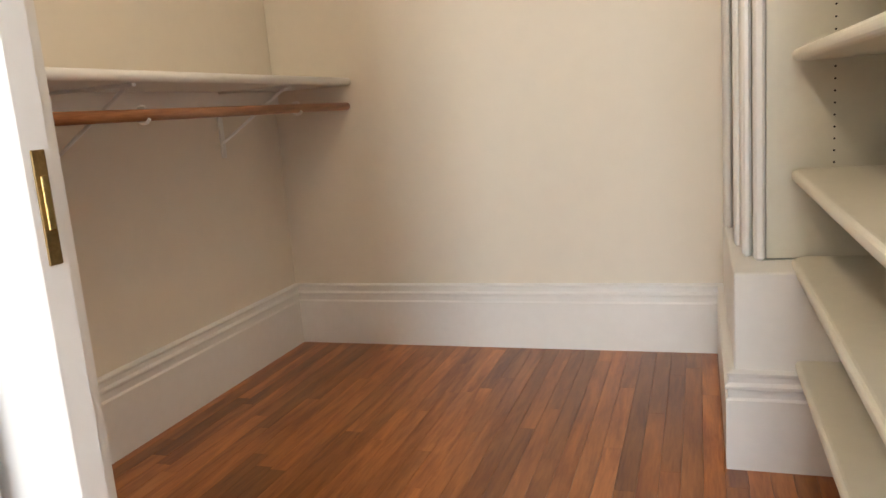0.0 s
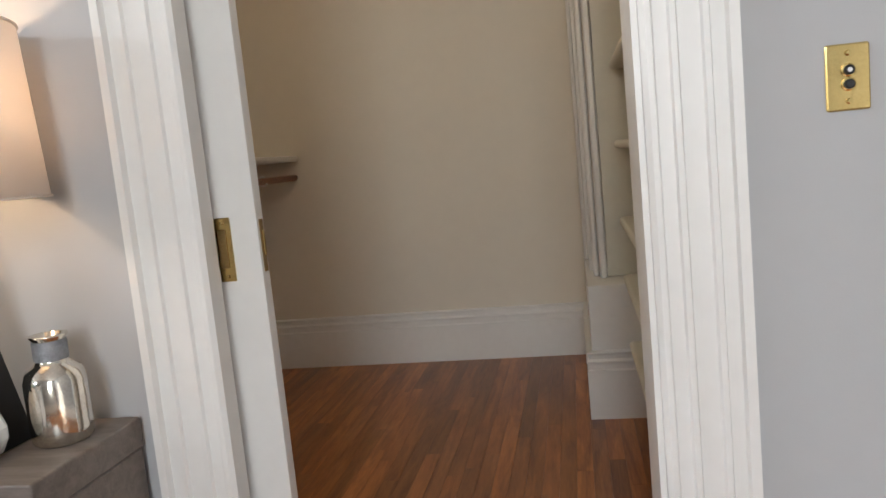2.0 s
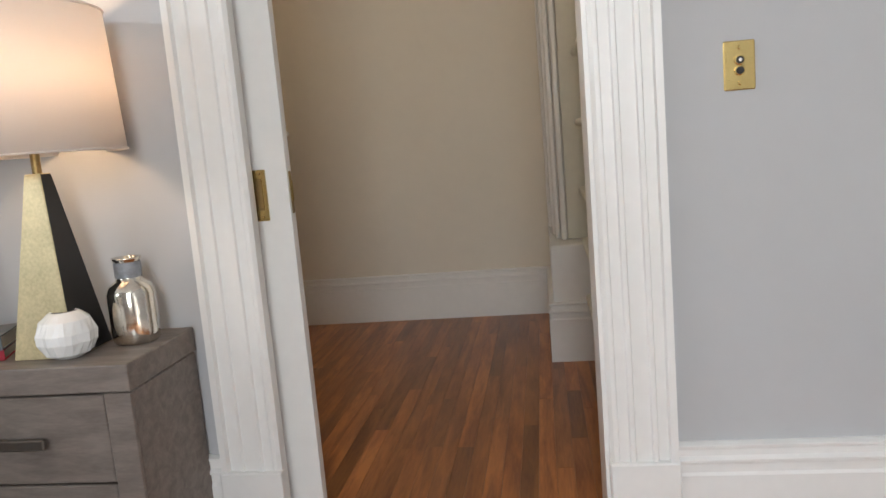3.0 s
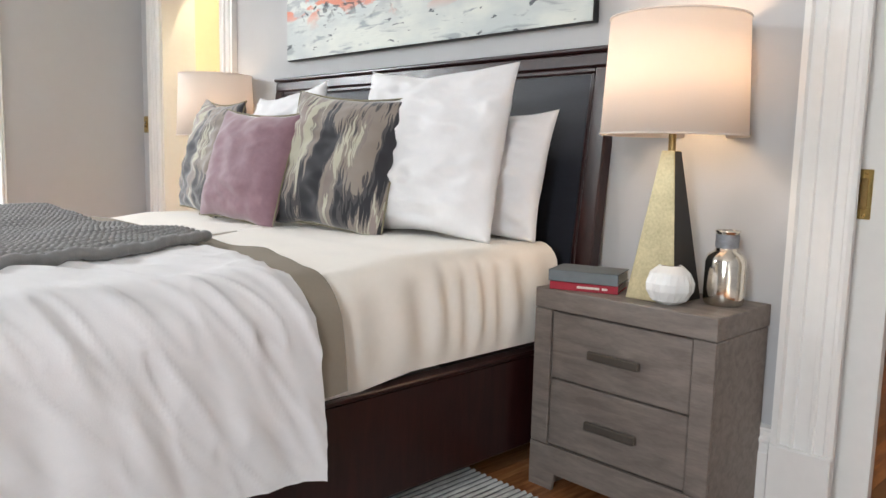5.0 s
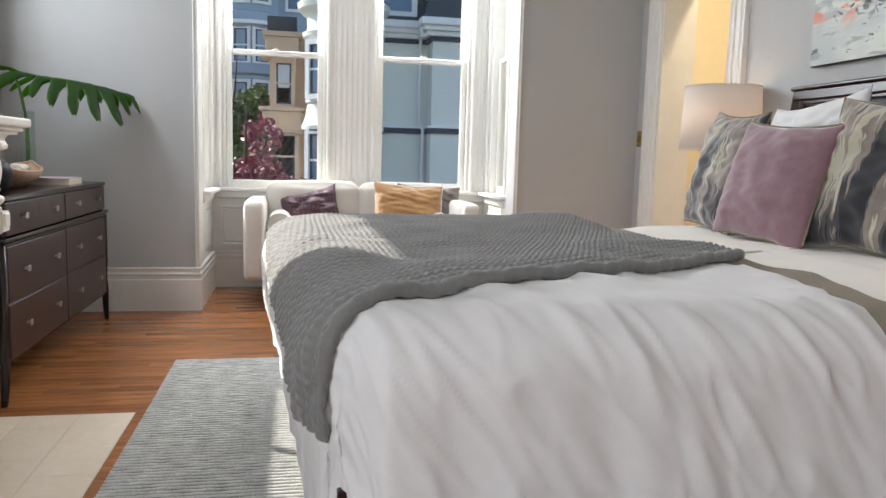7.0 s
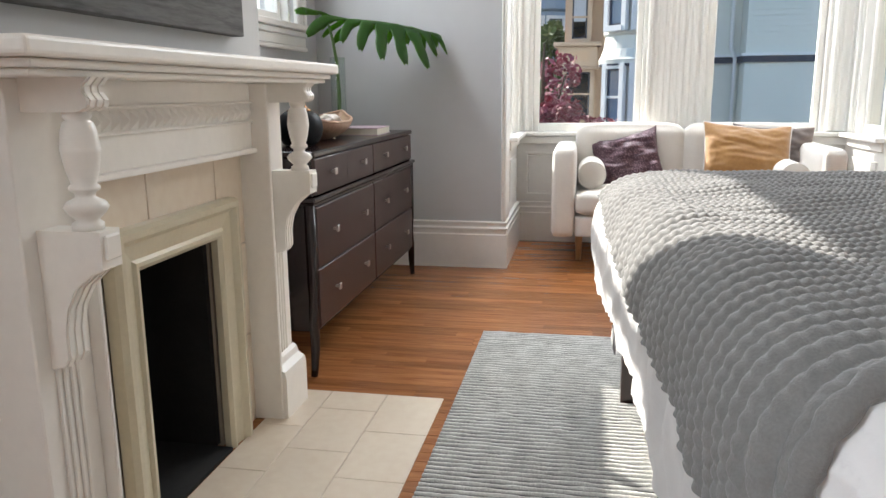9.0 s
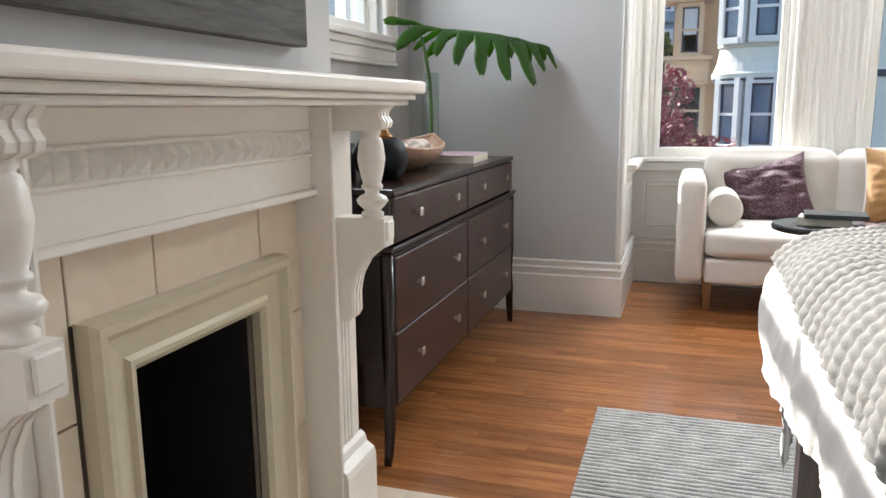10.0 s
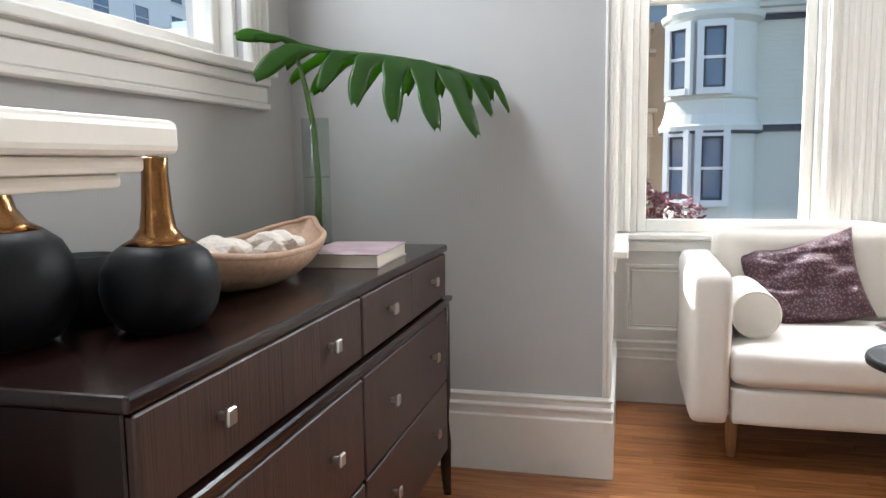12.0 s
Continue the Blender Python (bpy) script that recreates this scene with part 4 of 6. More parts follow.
def table_lamp(x, y, watts):
    l = thing("table_lamp", (x, y, 0.655), label="table lamp with gold and black obelisk base, white linen shade", category="lamp")
    h, t, z = 0.080, 0.021, 0.44
    bm = bmesh.new()
    a = [bm.verts.new((sx * h, sy * h, 0)) for sx, sy in ((-1, -1), (1, -1), (1, 1), (-1, 1))]
    b = [bm.verts.new((sx * t, sy * t, z)) for sx, sy in ((-1, -1), (1, -1), (1, 1), (-1, 1))]
    for i in range(4):
        f = bm.faces.new((a[i], a[(i + 1) % 4], b[(i + 1) % 4], b[i]))
        f.material_index = i % 2
    bm.faces.new(b)
    bm.faces.new(a[::-1])
    bmesh.ops.bevel(bm, geom=bm.edges[:], offset=0.002, segments=1, affect="EDGES")
    part("base", bm, [GOLD_LEAF, BLACK], l)
    part("neck", lathe([(0.011, 0.44), (0.011, 0.49), (0.007, 0.495), (0.007, 0.80)], 14), OLD_BRASS, l)
    sh = bmesh.new()
    merge(sh, lathe([(0.209, 0.485), (0.194, 0.815)], 48))
    bmesh.ops.delete(sh, geom=[f for f in sh.faces if len(f.verts) > 4], context="FACES_ONLY")
    bmesh.ops.solidify(sh, geom=sh.faces[:], thickness=0.002)
    part("shade", sh, LINEN, l, "white linen drum shade", smooth=True)
    for r, zz in ((0.210, 0.485), (0.195, 0.815)):
        part("shade_ring", tube([(r * math.cos(i * math.pi / 24), r * math.sin(i * math.pi / 24), zz) for i in range(49)], 0.003, 6), LINEN, l)
    part("finial", lathe([(0.006, 0.815), (0.011, 0.825), (0.006, 0.836), (0.001, 0.84)], 12), OLD_BRASS, l)
    part("spider", boxes((-0.193, 0.193, -0.002, 0.002, 0.808, 0.812), (-0.002, 0.002, -0.193, 0.193, 0.808, 0.812)), OLD_BRASS, l)
    part("bulb", lathe([(0.012, 0.56), (0.03, 0.60), (0.032, 0.63), (0.02, 0.66), (0.003, 0.67)], 14), GLOBE, l, smooth=True)
    point_light("lamp_bulb", (x, y, 0.655 + 0.715), watts, (1.0, 0.66, 0.40), 0.035)
    return l


table_lamp(-0.925, 0.375, 1.7)
table_lamp(-3.70, 0.37, 0.5)


def silver_bottle(x, y, z):
    b = thing("bottle", (x, y, z), label="mercury glass bottle with grey banded neck", category="bottle")
    part("body", lathe([(0.050, 0), (0.056, 0.006), (0.058, 0.03), (0.058, 0.125), (0.052, 0.145), (0.034, 0.158), (0.030, 0.165), (0.030, 0.205), (0.036, 0.212), (0.036, 0.216), (0.028, 0.216), (0.026, 0.18)], 32), MERCURY, b, smooth=True)
    part("neck_band", lathe([(0.0318, 0.166), (0.0325, 0.17), (0.0325, 0.20), (0.0318, 0.204)], 28), material("grey_band", (0.30, 0.31, 0.33), 0.6, metal=0.5, var=0.3, scale=60), b, "grey textured band")


silver_bottle(-0.765, 0.435, 0.655)
silver_bottle(-3.88, 0.44, 0.655)

vase = thing("bud_vase", (-0.872, 0.315, 0.655), label="small round white faceted ceramic vase", category="vase")
bm = lathe([(0.030, 0), (0.052, 0.012), (0.066, 0.04), (0.067, 0.062), (0.056, 0.092), (0.038, 0.108), (0.032, 0.112), (0.026, 0.110), (0.03, 0.09)], 30)
for v in bm.verts:
    if 0.01 < v.co.z < 0.1:
        a = math.atan2(v.co.y, v.co.x)
        k = 1 + 0.05 * math.sin(a * 9 + (v.co.z * 160)) * math.sin(v.co.z * 130)
        v.co.x *= k
        v.co.y *= k
part("body", bm, CERAMIC, vase)
# black disc stands in for the shade inside the vase's opening
part("mouth_shade", lathe([(0.027, 0.1085), (0.027, 0.1095)], 20), BLACK, vase)


def book(x, y, z, w, d, h, turn, cover, label, title=None, tcol=None):
    b = thing("book", (x, y, z), turn, label=label, category="book")
    part("page_block", box(-w / 2 + 0.004, w / 2 - 0.004, -d / 2 + 0.003, d / 2 - 0.004, 0.0025, h - 0.0025), PAPER, b)
    part("cover", boxes((-w / 2, w / 2, -d / 2, d / 2, 0, 0.003), (-w / 2, w / 2, -d / 2, d / 2, h - 0.003, h), (-w / 2, w / 2, -d / 2, -d / 2 + 0.004, 0, h), bevel=0.0008), cover, b)
    if title:
        part("spine_title", boxes(*[(a, c, -d / 2 - 0.0006, -d / 2, h * 0.35, h * 0.62) for a, c in title]), tcol or PAPER, b)
    return b


BOOK_GREY = material("book_cloth_grey", (0.16, 0.18, 0.19), 0.8, var=0.08, scale=40)
BOOK_RED = material("book_cloth_red", (0.36, 0.012, 0.03), 0.6, var=0.08, scale=40)
BOOK_BLACK = material("book_cover_black", (0.02, 0.022, 0.025), 0.4)
BOOK_CREAM = material("book_cover_cream", (0.62, 0.58, 0.50), 0.6)
book(-1.165, 0.335, 0.655, 0.215, 0.15, 0.026, 22, BOOK_RED, "red clothbound book lying flat on nightstand", [(-0.02, 0.05), (0.058, 0.075)])
book(-1.165, 0.335, 0.681, 0.22, 0.155, 0.036, 20, BOOK_GREY, "grey clothbound book lying on a red one")


# ---- painting ----
def painting_material():
    m = bpy.data.materials.new("abstract_painting")
    m.use_nodes = True
    nodes, links = m.node_tree.nodes, m.node_tree.links
    b = nodes["Principled BSDF"]
    b.inputs["Roughness"].default_value = 0.55
    co = nodes.new("ShaderNodeTexCoord")

    def stroke(scale, stretch, detail, dist=0.0, offset=(0, 0, 0)):
        mp = nodes.new("ShaderNodeMapping")
        mp.inputs["Scale"].default_value, mp.inputs["Location"].default_value = stretch, offset
        links.new(co.outputs["Object"], mp.inputs["Vector"])
        n = nodes.new("ShaderNodeTexNoise")
        n.inputs["Scale"].default_value, n.inputs["Detail"].default_value, n.inputs["Distortion"].default_value = scale, detail, dist
        links.new(mp.outputs[0], n.inputs["Vector"])
        return n.outputs["Fac"]

    def step(value, a, c):
        r = nodes.new("ShaderNodeMapRange")
        r.inputs[1].default_value, r.inputs[2].default_value = a, c
        links.new(value, r.inputs[0])
        return r.outputs[0]

    def blend(fac, under, over):
        x = nodes.new("ShaderNodeMix")
        x.data_type = "RGBA"
        links.new(fac, x.inputs[0])
        if isinstance(under, tuple):
            x.inputs[6].default_value = (*under, 1)
        else:
            links.new(under, x.inputs[6])
        x.inputs[7].default_value = (*over, 1)
        return x.outputs[2]

    sep = nodes.new("ShaderNodeSeparateXYZ")
    links.new(co.outputs["Object"], sep.inputs[0])

    def times(a, c):
        x = nodes.new("ShaderNodeMath")
        x.operation = "MULTIPLY"
        links.new(a, x.inputs[0])
        links.new(c, x.inputs[1])
        return x.outputs[0]

    upper = step(sep.outputs["Z"], 0.13, 0.24)
    col = blend(step(stroke(3, (1, 1, 2.2), 4), 0.42, 0.62), (0.66, 0.68, 0.62), (0.50, 0.54, 0.53))
    col = blend(step(stroke(9, (0.6, 1, 3.0), 6, 0.8), 0.58, 0.66), col, (0.32, 0.35, 0.36))
    col = blend(times(upper, step(stroke(4, (1.2, 1, 3.2), 5, 0.5, (3, 0, 1)), 0.50, 0.56)), col, (0.36, 0.38, 0.39))
    col = blend(times(upper, step(stroke(3.2, (1.5, 1, 3), 4, 0.6, (1.3, 0, 5)), 0.575, 0.62)), col, (0.66, 0.20, 0.11))
    col = blend(times(upper, step(stroke(7, (1.3, 1, 2.4), 6, 1.2, (7, 0, 2)), 0.60, 0.635)), col, (0.03, 0.03, 0.035))
    col = blend(step(stroke(14, (0.8, 1, 2), 5, 0.8, (2, 0, 9)), 0.655, 0.68), col, (0.08, 0.09, 0.10))
    links.new(col, b.inputs["Base Color"])
    bp = nodes.new("ShaderNodeBump")
    bp.inputs["Strength"].default_value, bp.inputs["Distance"].default_value = 0.5, 0.004
    links.new(stroke(26, (0.7, 1, 1.6), 5), bp.inputs["Height"])
    links.new(bp.outputs[0], b.inputs["Normal"])
    return m


pic = thing("painting", (-2.289, N - 0.002, 1.53), label="large abstract painting, pale grey with orange and black strokes", category="painting")
part("canvas", box(-0.948, 0.948, -0.034, -0.02, 0.004, 0.95), painting_material(), pic)
part("stretcher_frame", boxes((-0.953, 0.953, -0.03, -0.002, 0, 0.954), bevel=0.002), BLACK, pic)

# ---- fireplace ----
fp = thing("fireplace", label="cream painted wooden mantelpiece with turned columns and marble tiles", category="fireplace")
part("shelf", box(-3.195, -1.685, -3.148, -2.865, 1.128, 1.162, 0.009, 3), CREAM, fp)
part("shelf_moulding", box(-3.165, -1.715, -3.148, -2.885, 1.112, 1.1275, 0.005, 2), CREAM, fp)
part("shelf_moulding", box(-3.15, -1.73, -3.148, -2.90, 1.098, 1.1115, 0.005, 2), CREAM, fp)
part("frieze", boxes((-2.857, -1.943, -3.147, -3.035, 0.90, 1.098), bevel=0.002), CREAM, fp)
for z0, z1, y in ((0.886, 0.902, -3.020), (0.978, 0.986, -3.026), (1.036, 1.044, -3.026)):
    part("frieze_moulding", box(-2.845, -1.955, -3.036, y, z0, z1, 0.003), CREAM, fp)
diamond = bmesh.new()
dv = [diamond.verts.new(p) for p in ((0, 0, 0), (0.033, 0, 0), (0.033, 0, 0.046), (0, 0, 0.046), (0.0165, 0.016, 0.023))]
for a, c in ((0, 1), (1, 2), (2, 3), (3, 0)):
    diamond.faces.new((dv[c], dv[a], dv[4]))
first = part("diamond", diamond, CREAM, fp)
first.location = (-2.82, -3.0345, 0.988)
for i in range(1, 24):
    o = new("diamond", first.data)
    o.parent, o.location = fp, (-2.82 + i * 0.0348, -3.0345, 0.988)
COLUMN = [(0.028, 0.0), (0.028, 0.012), (0.020, 0.018), (0.034, 0.032), (0.040, 0.042), (0.034, 0.052), (0.018, 0.060), (0.018, 0.068), (0.027, 0.074), (0.027, 0.080), (0.022, 0.085), (0.029, 0.11), (0.034, 0.14), (0.035, 0.148), (0.034, 0.150), (0.034, 0.156), (0.033, 0.16), (0.031, 0.18), (0.026, 0.196), (0.020, 0.20), (0.025, 0.206), (0.025, 0.214), (0.021, 0.22)]
SCROLL_LOW = [(0.0, 0.0), (0.022, 0.005), (0.030, 0.022), (0.030, 0.075), (0.038, 0.12), (0.056, 0.16), (0.085, 0.19), (0.105, 0.20), (0.105, 0.27), (0.0, 0.27)]
SCROLL_UP = [(0.0, 0.0), (0.09, 0.0), (0.105, 0.008), (0.108, 0.02), (0.10, 0.034), (0.10, 0.045), (0.112, 0.06), (0.0, 0.06)]
for px, cx in ((-2.925, -2.935), (-1.875, -1.865)):
    pil = part("pilaster", boxes((px - 0.080, px + 0.080, -3.148, -3.010, 0.0, 1.098), bevel=0.003), CREAM, fp)
    part("plinth", plate([(-3.010, 0.0), (-2.965, 0.0), (-2.965, 0.145), (-2.97, 0.165), (-2.992, 0.18), (-2.997, 0.20), (-3.010, 0.21)], px - 0.090, px + 0.090, Matrix(((0, 1, 0, 0), (1, 0, 0, 0), (0, 0, 1, 0), (0, 0, 0, 1)))), CREAM, pil)
    for k in (-0.03, -0.01, 0.01, 0.03):
        part("reed", box(px + k - 0.006, px + k + 0.006, -3.012, -3.004, 0.21, 0.60, 0.003), CREAM, pil)
    swap = Matrix(((0, 1, 0, 0), (1.24, 0, 0, -3.010), (0, 0, 1, 0), (0, 0, 0, 1)))
    br = part("lower_bracket", plate(SCROLL_LOW, cx - 0.030, cx + 0.030, swap @ Matrix.Translation((0, 0, 0.553))), CREAM, fp)
    for k in (-0.02, 0.0, 0.02):
        part("flute", plate([(a + 0.003, z) for a, z in SCROLL_LOW[1:8]] + [(a - 0.004, z) for a, z in SCROLL_LOW[7:0:-1]], cx + k - 0.006, cx + k + 0.006, swap @ Matrix.Translation((0, 0, 0.553))), CREAM, br)
    part("rosette", boxes((cx - 0.022, cx + 0.022, -2.882, -2.873, 0.768, 0.815), bevel=0.003), CREAM, br, "carved rosette")
    part("column", lathe(COLUMN, 28, (cx, -2.922, 0.823)), CREAM, fp, smooth=True)
    up = part("upper_bracket", plate(SCROLL_UP, cx - 0.032, cx + 0.032, swap @ Matrix.Translation((0, 0, 1.038))), CREAM, fp)
    for k in (-0.02, 0.0, 0.02):
        part("flute", plate([(a + 0.003, z) for a, z in SCROLL_UP[1:7]] + [(a - 0.004, z) for a, z in SCROLL_UP[6:0:-1]], cx + k - 0.006, cx + k + 0.006, swap @ Matrix.Translation((0, 0, 1.038))), CREAM, up)
for x in (-2.843, -1.967):
    part("bead", box(x, x + 0.012, -3.09, -2.98, 0.0, 1.097, 0.003), CREAM, fp)
FRAME = material("brass_cream_frame", (0.60, 0.54, 0.40), 0.35, metal=0.1, var=0.05, scale=8)
part("firebox_frame", sweep([(-2.61, 0.0), (-2.61, 0.655), (-2.215, 0.655), (-2.215, 0.0)], [(0, 0), (0, 0.02), (0.012, 0.03), (0.022, 0.03), (0.03, 0.022), (0.07, 0.028), (0.085, 0.045), (0.1, 0.045), (0.108, 0.03), (0.108, 0)], Matrix(((1, 0, 0, 0), (0, 0, 1, -3.078), (0, 1, 0, 0), (0, 0, 0, 1)))), FRAME, fp, "pale brass moulded frame")
for piece, extent in (("firebox_side", (-2.62, -2.60, -3.62, -3.10, 0.012, 0.658)), ("firebox_side", (-2.225, -2.205, -3.62, -3.10, 0.012, 0.658)), ("firebox_back", (-2.62, -2.205, -3.648, -3.62, 0.012, 0.658)), ("firebox_top", (-2.62, -2.205, -3.648, -3.10, 0.658, 0.68)), ("firebox_floor", (-2.60, -2.225, -3.62, -3.05, 0.0, 0.012))):
    part(piece, box(*extent), SOOT, fp, "black sooty firebox lining")
ledge = part("grate_bar", boxes((-2.598, -2.228, -3.40, -3.39, 0.10, 0.112), (-2.598, -2.228, -3.40, -3.39, 0.22, 0.232), bevel=0.002), BLACK, fp)
for x0, x1, z0, z1 in ((-2.844, -2.725, 0.0, 0.30), (-2.844, -2.725, 0.304, 0.60), (-2.844, -2.66, 0.604, 0.884), (-2.656, -2.31, 0.76, 0.884), (-2.306, -2.102, 0.76, 0.884), (-2.098, -1.956, 0.604, 0.884), (-2.098, -1.956, 0.304, 0.60), (-2.098, -1.956, 0.0, 0.30)):
    part("tile", box(x0, x1, -3.092, -3.078, z0, z1, 0.0015), MARBLE, fp)
part("tile_backing", boxes((-2.86, -2.625, -3.147, -3.093, 0, 0.90), (-2.20, -1.94, -3.147, -3.093, 0, 0.90), (-2.625, -2.20, -3.147, -3.093, 0.685, 0.90)), material("grout", (0.40, 0.34, 0.27), 0.9), fp)
hearth = thing("hearth", label="flush hearth of cream marble tiles", category="hearth")
for r, off in ((0, 0.0), (1, 0.15), (2, 0.0)):
    y1 = -2.487 - r * 0.205
    x = -3.09
    first = True
    while x < -1.80:
        w = (0.30 if not (first and off) else off)
        first = False
        part("tile", box(x + 0.001, min(x + w, -1.80) - 0.001, max(y1 - 0.203, -3.045), y1, -0.003, 0.004, 0.001), MARBLE, hearth)
        x += w

# ---- framed mirror over the mantel ----
mir = thing("mirror", (-2.43, -3.148, 1.2), label="mirror in a rough dark grey wooden frame", category="mirror")
DRIFT = wood_material("driftwood_grey", (0.045, 0.042, 0.04), (0.12, 0.115, 0.11), 0.8, grain=(1, 8, 9), scale=5, bump=0.4)
part("frame", boxes((-0.55, 0.55, 0.0, 0.04, 0.045, 0.16), (-0.55, 0.55, 0.0, 0.04, 0.86, 0.975), (-0.55, -0.435, 0.0, 0.04, 0.16, 0.86), (0.435, 0.55, 0.0, 0.04, 0.16, 0.86), bevel=0.003), DRIFT, mir)
MIRROR = material("mirror_silver", (0.9, 0.9, 0.9), 0.02, metal=1.0, var=0.0)
part("glass", box(-0.435, 0.435, 0.012, 0.02, 0.16, 0.86), MIRROR, mir)

# ---- dresser ----
dr = thing("dresser", (-4.06, -2.995, 0), label="espresso stained dresser with six drawers and square knobs", category="dresser")
REED = wood_material("reeded_espresso", (0.009, 0.004, 0.0035), (0.058, 0.025, 0.020), 0.36, grain=(55, 10, 0.4), scale=4, bump=0.6)
part("top", box(-0.80, 0.80, -0.50, 0.0, 0.832, 0.855, 0.006, 2), ESPRESSO, dr)
part("upper_case", box(-0.79, 0.79, -0.49, -0.016, 0.685, 0.832, 0.003), ESPRESSO, dr)
part("waist_moulding", boxes((-0.83, 0.83, -0.51, 0.008, 0.668, 0.685), (-0.82, 0.82, -0.505, 0.0, 0.652, 0.668), bevel=0.004), ESPRESSO, dr)
part("lower_case", box(-0.80, 0.80, -0.49, -0.014, 0.165, 0.652, 0.003), ESPRESSO, dr)
for sx in (-1, 1):
    for y in (-0.02, -0.49):
        lp = [(sx * (0.815 + k), y, z) for k, z in ((0, 0.66), (0, 0.35), (0, 0.2), (0.004, 0.1), (0.016, 0.03), (0.028, 0.0))]
        part("leg", tube(lp, [0.020, 0.020, 0.020, 0.018, 0.015, 0.013], 10), ESPRESSO, dr, smooth=True)
for sx in (-1, 1):
    for z0, z1, mat in ((0.692, 0.827, REED), (0.415, 0.646, REED), (0.180, 0.408, REED)):
        x0, x1 = sorted((sx * 0.006, sx * 0.785))
        d = part("drawer", box(x0, x1, -0.018, -0.004, z0, z1, 0.003), mat, dr)
        if z0 > 0.6:
            part("veneer_joint", box(sx * 0.395 - 0.001, sx * 0.395 + 0.001, -0.0042, -0.0036, z0 + 0.003, z1 - 0.003), BLACK, d)
        for kx in (0.19, 0.60):
            kn = part("knob", boxes((sx * kx - 0.006, sx * kx + 0.006, -0.004, 0.012, (z0 + z1) / 2 + 0.0, (z0 + z1) / 2 + 0.012), (sx * kx - 0.013, sx * kx + 0.013, 0.012, 0.020, (z0 + z1) / 2 - 0.007, (z0 + z1) / 2 + 0.019), bevel=0.0025), NICKEL, d, "square nickel knob")

MATT_BLACK = material("matt_black_ceramic", (0.006, 0.007, 0.009), 0.5, spec=0.22, var=0.3, scale=10, bump=0.1, bump_scale=50)
COPPER = material("copper_gold_glaze", (0.24, 0.115, 0.042), 0.18, metal=0.9, var=0.35, scale=30)


def lamp_bottle(x, y, k=1.0, tall=1.0):
    b = thing("bottle_vase", (x, y, 0.855), label="black ceramic bottle with metallic gold neck", category="vase")

    def turn(rows, steps):
        return lathe([(r, z * tall) for r, z in rows], steps)

    part("body", turn([(0.058 * k, 0), (0.074 * k, 0.008), (0.092 * k, 0.035), (0.099 * k, 0.068), (0.095 * k, 0.098), (0.080 * k, 0.124), (0.060 * k, 0.138)], 40), MATT_BLACK, b, smooth=True)
    part("neck", turn([(0.060 * k, 0.1385), (0.042 * k, 0.148), (0.030 * k, 0.164), (0.024, 0.195), (0.0205, 0.25), (0.0215, 0.275), (0.018, 0.277)], 28), COPPER, b, "gold glazed neck", smooth=True)
    part("stopper", turn([(0.008, 0.277), (0.011, 0.287), (0.006, 0.295)], 16), BLACK, b, "small black stopper", smooth=True)
    part("stopper_knob", turn([(0.006, 0.2955), (0.014, 0.300), (0.014, 0.314), (0.010, 0.318)], 8), CRYSTAL, b, "clear faceted knob")


CRYSTAL = glass_material("crystal_knob", (0.93, 0.95, 0.95), 3.0)
lamp_bottle(-3.60, -3.175, 0.95)
lamp_bottle(-3.45, -3.35, 1.15, 1.24)
cup = thing("candle_jar", (-3.62, -3.33, 0.855), label="dark glass candle jar", category="jar")
part("jar", lathe([(0.045, 0), (0.048, 0.004), (0.048, 0.115), (0.044, 0.115), (0.044, 0.02)], 24), MATT_BLACK, cup, smooth=True)

bowl = thing("wooden_bowl", (-4.02, -3.25, 0.855), 2, label="boat-shaped pale burl wood bowl of shells", category="bowl")
BURL = material("burl_wood", (0.50, 0.34, 0.24), 0.6, var=0.2, scale=9, second=(0.33, 0.19, 0.12), bump=0.5, bump_scale=30)


def bowl_at(side):
    def f(u, v):
        a = u * 2 * math.pi
        L, D, H = 0.36, 0.14, 0.078
        k = v
        r = 0.35 + 0.65 * math.sin(k * math.pi / 2)
        rise = 0.040 * abs(math.cos(a)) ** 3 * k
        wob = 1 + 0.07 * noise.noise(Vector((math.cos(a) * 2, math.sin(a) * 2, k)))
        off = 0 if side else 0.012
        return Vector(((L - off) * r * math.cos(a) * wob * (0.75 + 0.25 * k), (D - off) * r * math.sin(a) * (0.55 + 0.45 * abs(math.sin(a))) * wob, H * k ** 1.4 * wob + rise + (0 if side else 0.010 * (1 - k))))
    return f


bm = sheet(bowl_at(True), 60, 14)
merge(bm, sheet(bowl_at(False), 60, 14))
bmesh.ops.remove_doubles(bm, verts=bm.verts[:], dist=0.0004)
fl = bmesh.new()
merge(fl, lathe([(0.10, 0.0), (0.12, 0.004)], 24))
fl.transform(Matrix.Diagonal((0.9, 0.38, 1, 1)))
merge(bm, fl)
part("bowl", bm, BURL, bowl, smooth=True)
part("rim", tube([bowl_at(True)(i / 60, 1.0) - Vector((0.006 * math.cos(i * math.pi / 30), 0.006 * math.sin(i * math.pi / 30), 0)) for i in range(61)], 0.0075, 8), BURL, bowl, smooth=True)
SHELLC = material("pale_shell", (0.66, 0.60, 0.54), 0.6, var=0.15, scale=20, bump=0.4, bump_scale=60)
